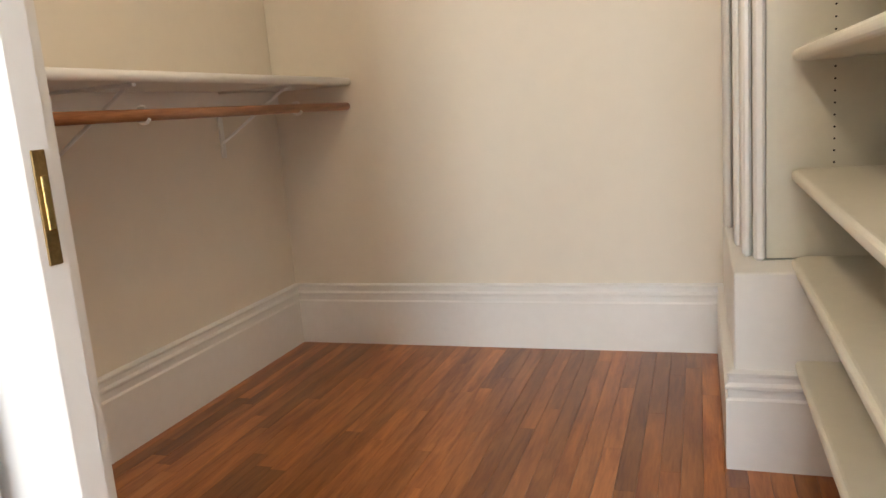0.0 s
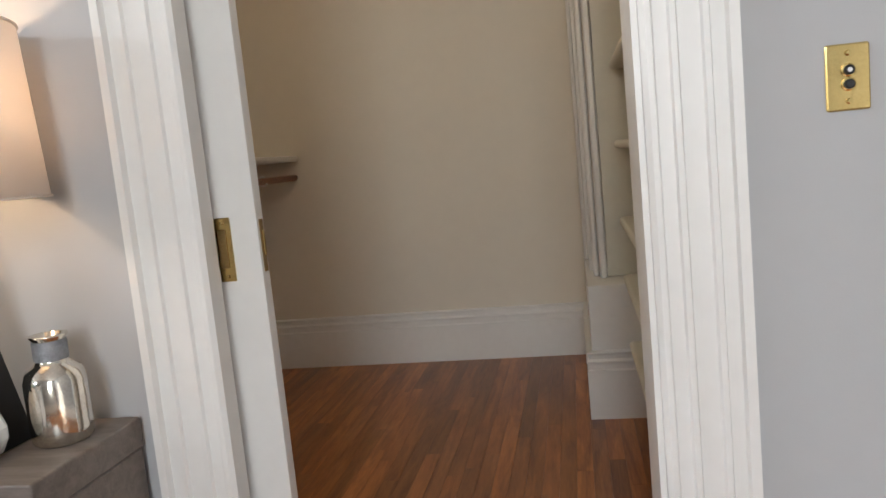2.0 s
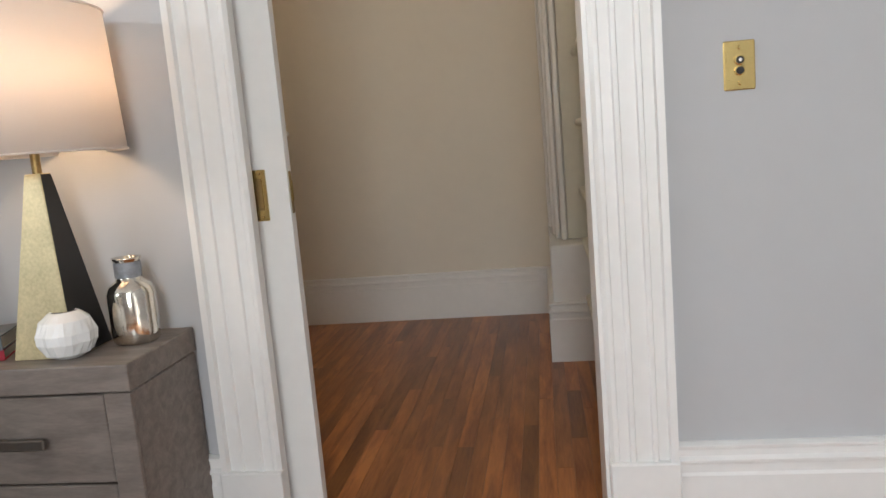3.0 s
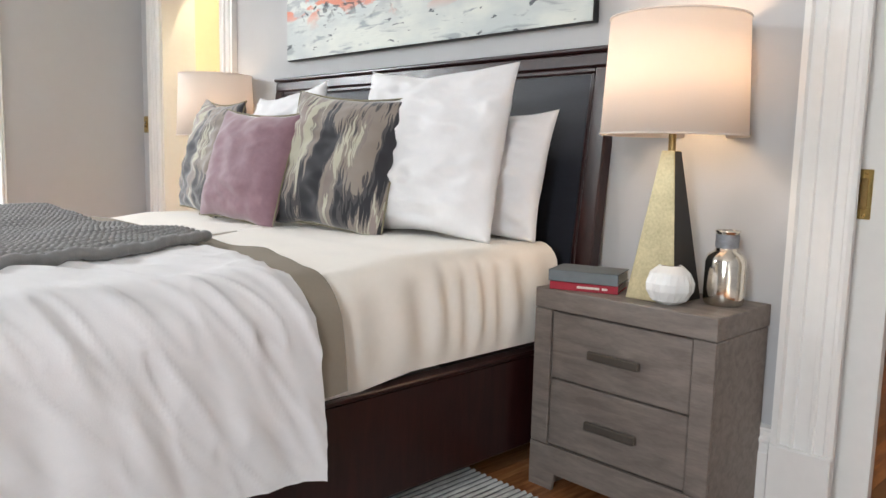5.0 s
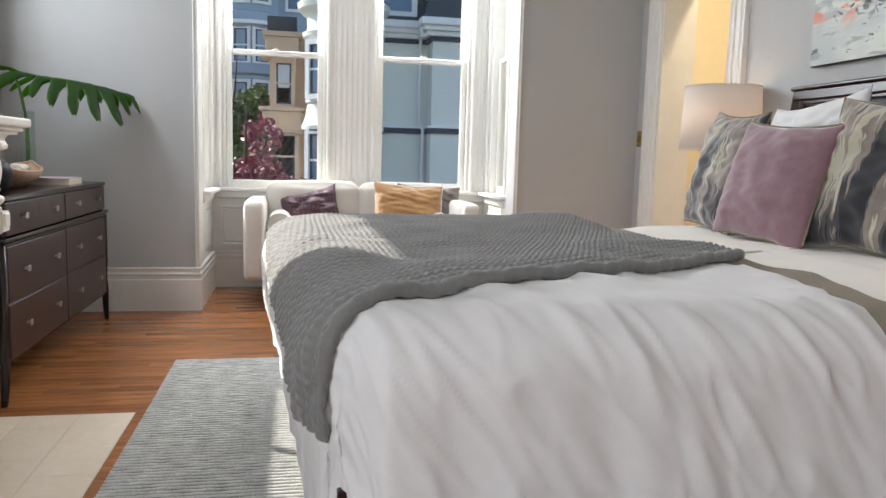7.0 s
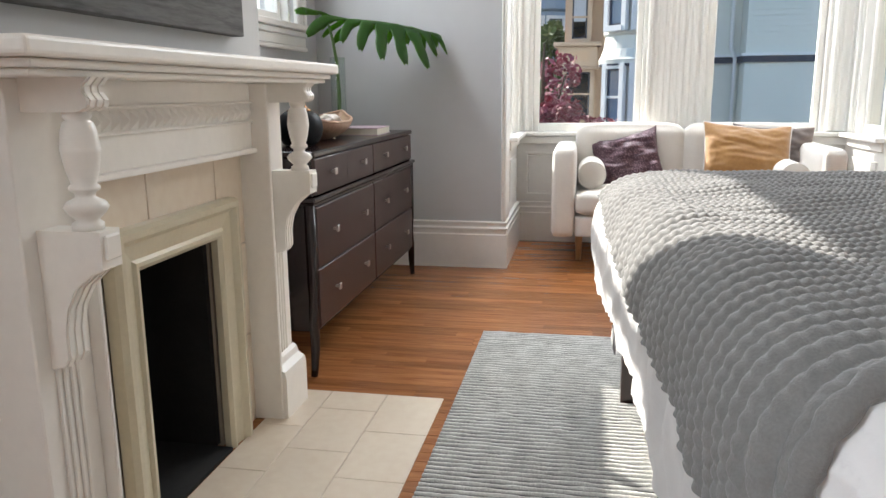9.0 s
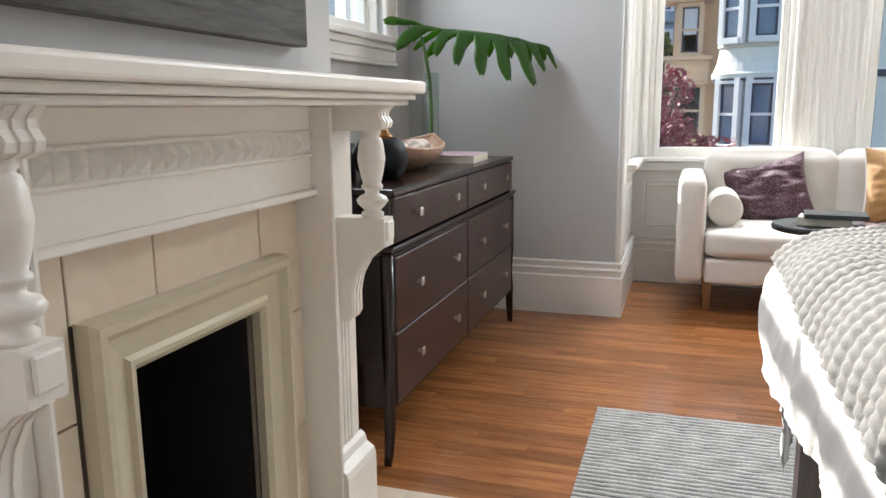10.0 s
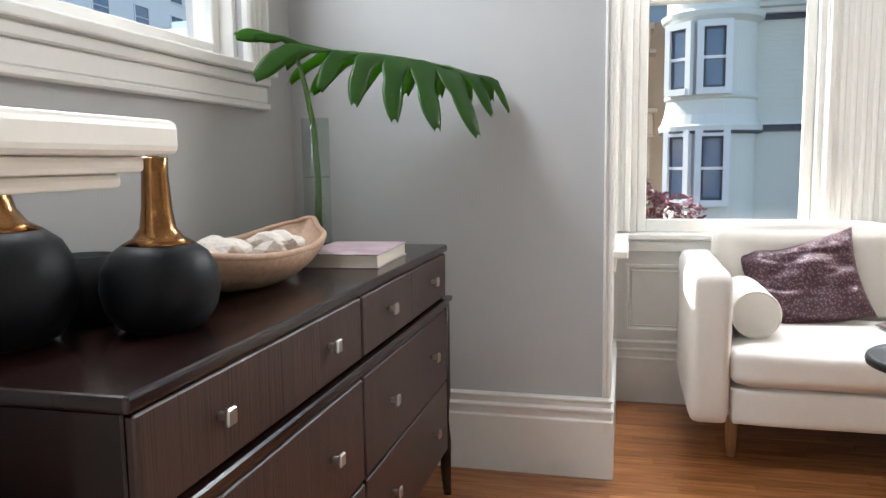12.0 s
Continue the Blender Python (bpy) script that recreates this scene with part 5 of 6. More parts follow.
for i, (x, y, z, s) in enumerate(((-4.20, -3.25, 0.945, 0.05), (-4.08, -3.22, 0.955, 0.06), (-3.95, -3.27, 0.955, 0.062), (-3.85, -3.26, 0.945, 0.048), (-4.02, -3.31, 0.95, 0.05), (-4.12, -3.30, 0.94, 0.045))):
    bm = bmesh.new()
    bmesh.ops.create_icosphere(bm, subdivisions=3, radius=s)
    for v in bm.verts:
        v.co *= 1 + 0.35 * noise.noise(v.co * 28 + Vector((i * 5, 0, 0)))
        v.co.z *= 0.6
    st = part("coral_stone", bm, SHELLC, label="rough pale stone lying in the bowl", category="stone", smooth=False, group="stones in the bowl")
    st.matrix_basis = pose(x, y, z - 0.022)

big = book(-4.44, -3.15, 0.855, 0.30, 0.21, 0.036, 3, material("magazine_cover", (0.62, 0.52, 0.54), 0.35, var=0.3, scale=18, second=(0.30, 0.16, 0.22)), "thick pale art book with pink patterned cover")

# glass vase with a monstera leaf
WATERGLASS = glass_material("clear_glass", (0.86, 0.91, 0.89), 1.6)
gv = thing("glass_vase", (-4.73, -3.38, 0.855), label="tall clear glass cylinder vase half full of water", category="vase")
gl = part("cylinder", lathe([(0.001, 0.003), (0.038, 0.001), (0.042, 0.006), (0.042, 0.40)], 32), WATERGLASS, gv, smooth=True)
gl.visible_shadow = False
part("water_line", tube([(0.0398 * math.cos(i * math.pi / 16), 0.0398 * math.sin(i * math.pi / 16), 0.22) for i in range(33)], 0.0012, 6), WATERGLASS, gv)
LEAF = bpy.data.materials.new("monstera_leaf")
LEAF.use_nodes = True
lf = LEAF.node_tree.nodes["Principled BSDF"]
lf.inputs["Base Color"].default_value, lf.inputs["Roughness"].default_value = (0.030, 0.095, 0.022, 1), 0.28
tl = LEAF.node_tree.nodes.new("ShaderNodeBsdfTranslucent")
tl.inputs["Color"].default_value = (0.26, 0.60, 0.05, 1)
mx = LEAF.node_tree.nodes.new("ShaderNodeMixShader")
mx.inputs[0].default_value = 0.45
vn = LEAF.node_tree.nodes.new("ShaderNodeTexNoise")
vn.inputs["Scale"].default_value = 14
vr = LEAF.node_tree.nodes.new("ShaderNodeValToRGB")
vr.color_ramp.elements[0].color, vr.color_ramp.elements[1].color = (0.008, 0.032, 0.009, 1), (0.045, 0.125, 0.020, 1)
LEAF.node_tree.links.new(vn.outputs["Fac"], vr.inputs[0])
LEAF.node_tree.links.new(vr.outputs[0], lf.inputs["Base Color"])
LEAF.node_tree.links.new(lf.outputs[0], mx.inputs[1])
LEAF.node_tree.links.new(tl.outputs[0], mx.inputs[2])
LEAF.node_tree.links.new(mx.outputs[0], LEAF.node_tree.nodes["Material Output"].inputs["Surface"])
mon = thing("monstera_leaf", (-4.73, -3.38, 0.868), label="glossy green split monstera leaf standing in glass vase", category="plant")
STEM = material("green_stem", (0.10, 0.20, 0.05), 0.5, var=0.2, scale=20)
neckp = Vector((0.065, -0.02, 0.555))
part("stem", tube([(-0.015, -0.005, 0.0), (-0.01, 0, 0.2), (0.01, 0.0, 0.36), (0.04, -0.01, 0.48), tuple(neckp)], [0.011, 0.0105, 0.009, 0.008, 0.006], 10), STEM, mon, smooth=True)


def rib(k):
    """The midrib: from the stem out over the dresser's end, arching down."""
    return neckp + Vector((-0.42 * k, 0.52 * k, 0.025 + 0.02 * math.sin(k * 2.3) - 0.085 * k * k))


def leaf_half(side):
    """One half of the blade: a whole inner part, then lobes parted by slits that open outwards."""
    bm = bmesh.new()
    lobes, n, m = 9, 16, 6
    ahead, lateral = Vector((-0.63, 0.78, 0)), (Vector((0.52, 0.42, -0.74)) if side > 0 else Vector((-0.66, -0.53, -0.25)))

    def point(k, q):
        reach = (0.235 if side > 0 else 0.20) * (1 + 0.55 * noise.noise(Vector((int(k * 9) * 1.7, side, 2.5)))) * max(0.16, math.sin(math.pi * (0.24 + 0.70 * k))) ** 0.8
        turn = radians(105 - 150 * k)
        out = lateral * math.cos(turn) - ahead * math.sin(turn)
        droop = 0.05 - 0.13 * max(0.0, 0.22 - k) / 0.22
        lift = 0.10 * q * (1 - q) - droop * q * q
        return rib(k) + out * (reach * q) + Vector((0, 0, lift + 0.010 * noise.noise(Vector((k * 9, q * 3, side)))))

    for i in range(lobes):
        cut = 0.22 + 0.16 * noise.noise(Vector((i * 2.7, side, 4)))
        rows = []
        for j in range(n + 1):
            q = j / n
            x = max(0.0, (q - cut) / (1 - cut))
            wide = 1 - 0.42 * min(1, x * 2.6) ** 1.5 - 0.45 * max(0.0, x - 0.5) ** 2 / 0.25
            row = []
            for w in range(m + 1):
                c = -1 + 2 * w / m
                k = (i + 0.5 + 0.5 * c * wide + 0.22 * x * x) / lobes
                row.append(bm.verts.new(point(min(1.0, k), q) - Vector((0, 0, 0.012 * (c * c) * min(1, x * 2)))))
            rows.append(row)
        for a, b in zip(rows, rows[1:]):
            for w in range(m):
                bm.faces.new((a[w], a[w + 1], b[w + 1], b[w]))
    bmesh.ops.remove_doubles(bm, verts=bm.verts[:], dist=0.0006)
    bm.normal_update()
    bmesh.ops.solidify(bm, geom=bm.faces[:], thickness=0.0012)
    return bm


part("blade", leaf_half(1), LEAF, mon, smooth=True)
part("blade", leaf_half(-1), LEAF, mon, smooth=True)
part("midrib", tube([tuple(neckp)] + [tuple(rib(i / 10) + Vector((0, 0, 0.002))) for i in range(11)], 0.0035, 6), STEM, mon)

# ---- sofa and side table in the bay ----
def soft_box(x0, x1, y0, y1, z0, z1, r=0.04, puff=0.012, seed=0, cuts=8):
    """A padded block: rounded edges, bulging faces."""
    bm = bmesh.new()
    bmesh.ops.create_cube(bm, size=2)
    bmesh.ops.subdivide_edges(bm, edges=bm.edges[:], cuts=cuts, use_grid_fill=True)
    hx, hy, hz = (x1 - x0) / 2, (y1 - y0) / 2, (z1 - z0) / 2
    c = Vector(((x0 + x1) / 2, (y0 + y1) / 2, (z0 + z1) / 2))
    for v in bm.verts:
        u = v.co.copy()
        # pull vertices towards the edges so that the rounding stays crisp
        p = Vector([math.copysign(abs(a) ** 0.6, a) for a in u])
        q = Vector((p.x * hx, p.y * hy, p.z * hz))
        core = Vector((max(-hx + r, min(hx - r, q.x)), max(-hy + r, min(hy - r, q.y)), max(-hz + r, min(hz - r, q.z))))
        d = q - core
        if d.length > 1e-6:
            q = core + d.normalized() * min(r, d.length) if d.length > r else q
        b = [(1 - a * a) for a in u]
        bul = puff * (b[0] * b[1] * abs(u.z) * math.copysign(1, u.z) if abs(u.z) > 0.99 else 0)
        q.z += bul
        if abs(u.x) > 0.99:
            q.x += puff * b[1] * b[2] * math.copysign(1, u.x)
        if abs(u.y) > 0.99:
            q.y += puff * b[0] * b[2] * math.copysign(1, u.y)
        q += Vector((1, 1, 1)) * 0.003 * noise.noise((q + c) * 9)
        v.co = c + q
    return bm


sofa = thing("sofa", (-5.6, -1.38, 0), label="cream linen loveseat with bolsters and oak legs", category="sofa")
SX = Matrix.Translation((5.6, 1.38, 0))


def sofa_part(name, bm, mat=SOFA, label=""):
    bm.transform(SX)
    return part(name, bm, mat, sofa, label, smooth=True)


sofa_part("arm", soft_box(-5.96, -5.25, -2.215, -2.075, 0.175, 0.725, 0.035, 0.004))
sofa_part("arm", soft_box(-5.96, -5.25, -0.685, -0.545, 0.175, 0.725, 0.035, 0.004))
sofa_part("base", soft_box(-5.95, -5.262, -2.072, -0.688, 0.175, 0.315, 0.02, 0.002))
sofa_part("seat_cushion", soft_box(-5.86, -5.245, -2.070, -0.690, 0.318, 0.455, 0.04, 0.012, cuts=12))
for y0, y1 in ((-2.068, -1.383), (-1.377, -0.692)):
    bm = soft_box(-5.985, -5.83, y0, y1, 0.44, 0.835, 0.055, 0.02, cuts=10)
    sofa_part("back_cushion", bm)
sofa_part("back", soft_box(-5.988, -5.94, -2.07, -0.69, 0.2, 0.74, 0.02, 0.0))
OAK = wood_material("light_oak", (0.34, 0.17, 0.07), (0.52, 0.30, 0.14), 0.45, grain=(10, 10, 1), scale=5)
for x in (-5.44, -5.88):
    for y in (-2.045, -0.715):
        sofa_part("leg", lathe([(0.017, 0), (0.026, 0.178)], 14, (x, y, 0)), OAK, "tapered oak leg")
for y in (-1.975, -0.785):
    bm = lathe([(0.002, 0), (0.078, 0.0), (0.088, 0.012), (0.088, 0.378), (0.078, 0.39), (0.002, 0.391)], 28)
    b = thing("bolster", (-5.41, y, 0.548), label="cream linen bolster cushion beside the sofa arm", category="cushion", group="bolsters on the sofa")
    b.matrix_world = pose(-5.41, y, 0.548, 0, -90, 0)
    part("cover", bm, SOFA, b, smooth=True)
    part("piping", tube([(0.084 * math.cos(i * math.pi / 14), 0.084 * math.sin(i * math.pi / 14), 0.003) for i in range(29)], 0.0035, 6), SOFA, b)

PLUM = bpy.data.materials.new("plum_sequin")
PLUM.use_nodes = True
pb = PLUM.node_tree.nodes["Principled BSDF"]
pco = PLUM.node_tree.nodes.new("ShaderNodeTexCoord")
pv = PLUM.node_tree.nodes.new("ShaderNodeTexVoronoi")
pv.inputs["Scale"].default_value = 95
pr = PLUM.node_tree.nodes.new("ShaderNodeValToRGB")
pr.color_ramp.elements[0].position, pr.color_ramp.elements[0].color = 0.30, (0.20, 0.13, 0.15, 1)
pr.color_ramp.elements[1].position, pr.color_ramp.elements[1].color = 0.45, (0.055, 0.018, 0.030, 1)
PLUM.node_tree.links.new(pco.outputs["Object"], pv.inputs["Vector"])
PLUM.node_tree.links.new(pv.outputs["Distance"], pr.inputs[0])
PLUM.node_tree.links.new(pr.outputs[0], pb.inputs["Base Color"])
pm = PLUM.node_tree.nodes.new("ShaderNodeMapRange")
pm.inputs[1].default_value, pm.inputs[2].default_value, pm.inputs[3].default_value, pm.inputs[4].default_value = 0.3, 0.45, 0.7, 0.0
PLUM.node_tree.links.new(pv.outputs["Distance"], pm.inputs[0])
PLUM.node_tree.links.new(pm.outputs[0], pb.inputs["Metallic"])
pb.inputs["Roughness"].default_value = 0.45
GOLDV = material("ochre_velvet", (0.38, 0.19, 0.045), 0.6, var=0.15, scale=6, second=(0.27, 0.12, 0.025), sheen=0.6)
TAUPEV = material("taupe_satin", (0.16, 0.13, 0.12), 0.5, var=0.2, scale=9)
place_cushion("cushion", "plum cushion with fine silver spots", "cushion", PLUM, 0.45, 0.38, 0.14, -5.70, -1.71, 0.44, 20, 82, roll=-14, seed=23, ear=0.10, group="cushions on the sofa")
place_cushion("cushion", "taupe satin cushion behind the ochre one", "cushion", TAUPEV, 0.50, 0.40, 0.13, -5.74, -0.86, 0.455, 16, 90, roll=4, seed=29, group="cushions on the sofa")
place_cushion("cushion", "ochre velvet cushion with white piping", "cushion", GOLDV, 0.55, 0.43, 0.16, -5.62, -1.02, 0.455, 24, 94, roll=4, seed=31, wrinkle=0.0055, trim=WHITE_COTTON, ear=0.06, group="cushions on the sofa")

MAUVE_T = material("mauve_grey_throw", (0.17, 0.13, 0.125), 0.9, var=0.25, scale=14, bump=0.6, bump_scale=120, stretch=(1, 4, 1))
st = thing("sofa_throw", label="mauve-grey throw hanging over the sofa seat", category="blanket")


def sofa_throw(u, v):
    y = -1.48 + 0.52 * u + 0.10 * (v - 0.3)
    d = v * 0.75
    x, z = -5.66 + d, 0.472
    if x > -5.22:
        over = x + 5.22
        out, down = fold(over, 0.03)
        x, z = -5.22 + out + 0.06 * down, 0.472 - down
    w = 0.012 * math.sin(u * 22 + v * 4) + 0.02 * noise.noise(Vector((u * 5, v * 6, 2)))
    return Vector((x + (w if z < 0.44 else 0), y, z + (abs(w) if z > 0.44 else 0)))


part("cloth", sheet(sofa_throw, 50, 60, 0.006), MAUVE_T, st, smooth=True)

tab = thing("side_table", (-4.65, -1.645, 0), label="black turned wooden pedestal side table", category="side table")
part("pedestal", lathe([(0.118, 0), (0.12, 0.006), (0.12, 0.02), (0.112, 0.10), (0.094, 0.25), (0.076, 0.38), (0.072, 0.41), (0.058, 0.425), (0.040, 0.435), (0.037, 0.46), (0.040, 0.50), (0.056, 0.55), (0.075, 0.568), (0.075, 0.572)], 40), BLACK, tab, smooth=True)
part("tabletop", lathe([(0.165, 0.572), (0.178, 0.577), (0.181, 0.588), (0.178, 0.598), (0.172, 0.602), (0.166, 0.597), (0.001, 0.597)], 48), BLACK, tab, smooth=True)
book(-4.66, -1.62, 0.5975, 0.20, 0.145, 0.034, 78, BOOK_CREAM, "cream book lying on the side table")
book(-4.64, -1.585, 0.6315, 0.235, 0.165, 0.018, 84, BOOK_BLACK, "black book lying on a cream one")

# ---- rug ----
rug = thing("rug", label="flat-woven grey wool rug with braided rows", category="rug")
RX0, RX1, RY0, RY1 = -3.86, -0.70, -2.445, 0.135


def rug_at(u, v):
    rows = 128
    x = RX0 + (RX1 - RX0) * u
    y = RY0 + (RY1 - RY0) * v + 0.004 * noise.noise(Vector((x * 2, v * 4, 0)))
    row = u * rows
    h = abs(math.sin(row * math.pi)) ** 0.8
    return Vector((x, y, 0.001 + 0.013 * h * (0.85 + 0.3 * noise.noise(Vector((int(row) * 3.1, v * 60, 0))))))


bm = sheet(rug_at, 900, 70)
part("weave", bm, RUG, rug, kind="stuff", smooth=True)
# dark sheet below the rows deepens the shade painted in their gaps
part("backing", box(RX0 + 0.004, RX1 - 0.004, RY0 + 0.004, RY1 - 0.004, 0.0005, 0.0035), material("rug_gap_shade", (0.10, 0.10, 0.10), 0.95), rug)

# ---- outside: street, houses, trees ----
GROUND_Z = -4.8
ASPHALT = material("asphalt", (0.06, 0.06, 0.06), 0.9, var=0.15, scale=0.6, bump=0.3, bump_scale=12)
part("ground", box(-900, 900, -900, 900, GROUND_Z - 0.5, GROUND_Z), ASPHALT, label="asphalt street and far ground", category="ground", kind="structure")
CLAP = material("white_clapboard", (0.74, 0.745, 0.69), 0.7, var=0.04, scale=0.8)
EXT_TRIM = material("white_exterior_trim", (0.80, 0.80, 0.80), 0.6, var=0.03, scale=2)
SLATE = material("dark_slate", (0.05, 0.055, 0.065), 0.7, var=0.2, scale=3)
BAND = material("dark_belt_course", (0.05, 0.055, 0.08), 0.6)
DARK_PANE = material("house_window_pane", (0.10, 0.16, 0.26), 0.08, var=0.2, scale=2)
BLIND = material("window_blind", (0.45, 0.50, 0.60), 0.7, var=0.06, scale=2)
TAN = material("tan_stucco", (0.55, 0.40, 0.29), 0.8, var=0.08, scale=1.5)
TAN_TRIM = material("tan_trim", (0.50, 0.38, 0.29), 0.7, var=0.08, scale=3)
BLUEGREY = material("blue_grey_paint", (0.30, 0.38, 0.47), 0.7, var=0.06, scale=1.5)
PALE_TOWER = material("pale_tower", (0.78, 0.80, 0.82), 0.8, var=0.04, scale=0.5)
PALE_BLUE = material("pale_blue_paint", (0.68, 0.76, 0.82), 0.7, var=0.05, scale=1)


def clapboards(x, y0, y1, z0, z1, pitch=0.12):
    """Lapped boards on a wall that faces +x."""
    bm = bmesh.new()
    z = z0
    prof = []
    while z < z1 - 1e-6:
        prof += [(x + 0.022, z), (x + 0.004, min(z + pitch, z1))]
        z += pitch
    cols = [[bm.verts.new((px, y, pz)) for px, pz in prof] for y in (y0, y1)]
    for i in range(len(prof) - 1):
        bm.faces.new((cols[0][i], cols[1][i], cols[1][i + 1], cols[0][i + 1]))
    bm.normal_update()
    return bm


def ext_window(parent, x, y, z, w, h, turn=0, frame=EXT_TRIM, blind=False):
    """A sash window on an outside wall; faces +x before the turn."""
    f = part("window", boxes((-0.05, 0.06, -w / 2 - 0.13, -w / 2, -h / 2 - 0.13, h / 2 + 0.13), (-0.05, 0.06, w / 2, w / 2 + 0.13, -h / 2 - 0.13, h / 2 + 0.13), (-0.05, 0.06, -w / 2, w / 2, h / 2, h / 2 + 0.13), (-0.05, 0.10, -w / 2 - 0.05, w / 2 + 0.05, -h / 2 - 0.13, -h / 2), (-0.05, 0.03, -w / 2, w / 2, -0.03, 0.03)), frame, parent)
    f.matrix_basis = pose(x, y, z, 0, 0, turn)
    part("pane", box(-0.04, -0.02, -w / 2, w / 2, -h / 2, h / 2), DARK_PANE, f)
    part("sash", boxes((-0.03, 0.0, -w / 2, -w / 2 + 0.05, -h / 2, h / 2), (-0.03, 0.0, w / 2 - 0.05, w / 2, -h / 2, h / 2), (-0.03, 0.0, -w / 2, w / 2, h / 2 - 0.05, h / 2), (-0.03, 0.0, -w / 2, w / 2, -h / 2, -h / 2 + 0.05)), BAND, f)
    if blind:
        part("blind", box(-0.018, -0.012, -w / 2 + 0.05, w / 2 - 0.05, -h * 0.1, h / 2 - 0.05), BLIND, f)
    return f


HX = -20.0
house = thing("house", (0, 0, 0), label="white clapboard corner house with round turret and slate mansard", category="house")
part("wall", boxes((HX - 9, HX, -1.0, 9.5, GROUND_Z, 4.2), (HX, HX + 0.7, 1.5, 9.5, GROUND_Z, 4.2)), CLAP, house)
part("siding", clapboards(HX, -0.75, 1.5, 1.85, 4.0), CLAP, house, kind="stuff")
part("siding", clapboards(HX, -0.75, 1.5, GROUND_Z, 1.65), CLAP, house, kind="stuff")
part("siding", clapboards(HX + 0.7, 1.5, 9.5, 1.85, 4.0), CLAP, house, kind="stuff")
part("siding", clapboards(HX + 0.7, 1.5, 9.5, GROUND_Z, 1.65), CLAP, house, kind="stuff")
part("belt_course", boxes((HX, HX + 0.06, -0.8, 1.5, 1.66, 1.80), (HX + 0.7, HX + 0.76, 1.44, 9.5, 1.66, 1.80), (HX, HX + 0.7, 1.44, 1.5, 1.66, 1.80)), BAND, house)
part("belt_ledge", boxes((HX, HX + 0.10, -0.8, 1.5, 1.80, 1.86), (HX + 0.7, HX + 0.80, 1.40, 9.5, 1.80, 1.86)), EXT_TRIM, house)
part("frieze_band", boxes((HX, HX + 0.05, -0.8, 1.5, 3.98, 4.10), (HX + 0.7, HX + 0.75, 1.45, 9.5, 3.98, 4.10), (HX, HX + 0.7, 1.45, 1.5, 3.98, 4.10)), BAND, house)
part("cornice", boxes((HX - 0.1, HX + 0.16, -0.8, 1.4, 4.10, 4.22), (HX - 0.1, HX + 0.28, -0.8, 1.3, 4.22, 4.34), (HX - 0.1, HX + 0.38, -0.8, 1.2, 4.34, 4.52), (HX + 0.5, HX + 0.86, 1.34, 9.5, 4.10, 4.22), (HX + 0.5, HX + 0.98, 1.24, 9.5, 4.22, 4.34), (HX + 0.5, HX + 1.08, 1.14, 9.5, 4.34, 4.52), (HX, HX + 0.6, 1.2, 1.5, 4.1, 4.5), bevel=0.02), EXT_TRIM, house)
bm = bmesh.new()
va = [bm.verts.new(p) for p in ((HX + 0.3, -1.0, 4.52), (HX + 0.3, 1.2, 4.52), (HX + 1.0, 1.2, 4.52), (HX + 1.0, 9.5, 4.52), (HX - 9, 9.5, 4.52), (HX - 9, -1.0, 4.52))]
vb = [bm.verts.new(p) for p in ((HX - 0.9, -0.2, 7.2), (HX - 0.9, 2.2, 7.2), (HX - 0.3, 2.2, 7.2), (HX - 0.3, 9.0, 7.2), (HX - 8, 9.0, 7.2), (HX - 8, -0.2, 7.2))]
for i in range(6):
    bm.faces.new((va[i], va[(i + 1) % 6], vb[(i + 1) % 6], vb[i]))
bm.faces.new(vb)
part("mansard_roof", bm, SLATE, house, "dark slate mansard roof")
dorm = part("dormer", boxes((HX - 1.2, HX + 0.25, -0.15, 1.15, 4.56, 6.4)), EXT_TRIM, house, "white dormer")
part("dormer_pane", box(HX + 0.25, HX + 0.27, 0.0, 1.0, 4.75, 6.2), DARK_PANE, dorm)
part("downpipe", tube([(HX + 0.10, 1.28, 4.1), (HX + 0.10, 1.28, 2.0), (HX + 0.14, 1.38, 1.75), (HX + 0.10, 1.38, GROUND_Z)], 0.045, 8), EXT_TRIM, house)
TY, TR = -0.72, 0.92
part("turret", lathe([(TR, GROUND_Z), (TR, 1.62), (TR + 0.12, 1.66), (TR + 0.14, 1.76), (TR + 0.10, 1.80), (TR + 0.03, 2.0), (TR - 0.02, 2.3), (TR + 0.03, 2.34), (TR + 0.03, 2.40), (TR - 0.03, 2.44), (TR - 0.03, 3.84), (TR + 0.02, 3.88), (TR + 0.10, 3.95), (TR + 0.12, 4.05), (TR, 4.12), (TR, 4.45), (TR + 0.1, 4.5), (TR + 0.22, 4.62), (TR + 0.25, 4.76), (TR + 0.2, 4.8)], 40, (HX + 0.25, TY, 0)), CLAP, house, smooth=False)
part("turret_roof", lathe([(TR + 0.18, 4.8), (0.02, 7.4)], 32, (HX + 0.25, TY, 0)), SLATE, house, "slate turret cone")
part("turret_band", lathe([(TR + 0.02, 1.60), (TR + 0.13, 1.62), (TR + 0.13, 1.665), (TR + 0.02, 1.67)], 40, (HX + 0.25, TY, 0)), BAND, house)
for a in (-46, -2):
    for z, h, bl in ((3.12, 1.2, False), (0.9, 1.3, True), (-1.9, 1.3, False)):
        ext_window(house, HX + 0.25 + (TR + 0.05) * math.cos(radians(a)), TY + (TR + 0.05) * math.sin(radians(a)), z, 0.42, h, a, blind=False)
for y in (3.55, 4.55, 6.6, 7.6):
    ext_window(house, HX + 0.73, y, 0.75, 0.72, 1.5, blind=True)
    ext_window(house, HX + 0.73, y, 3.0, 0.72, 1.4)

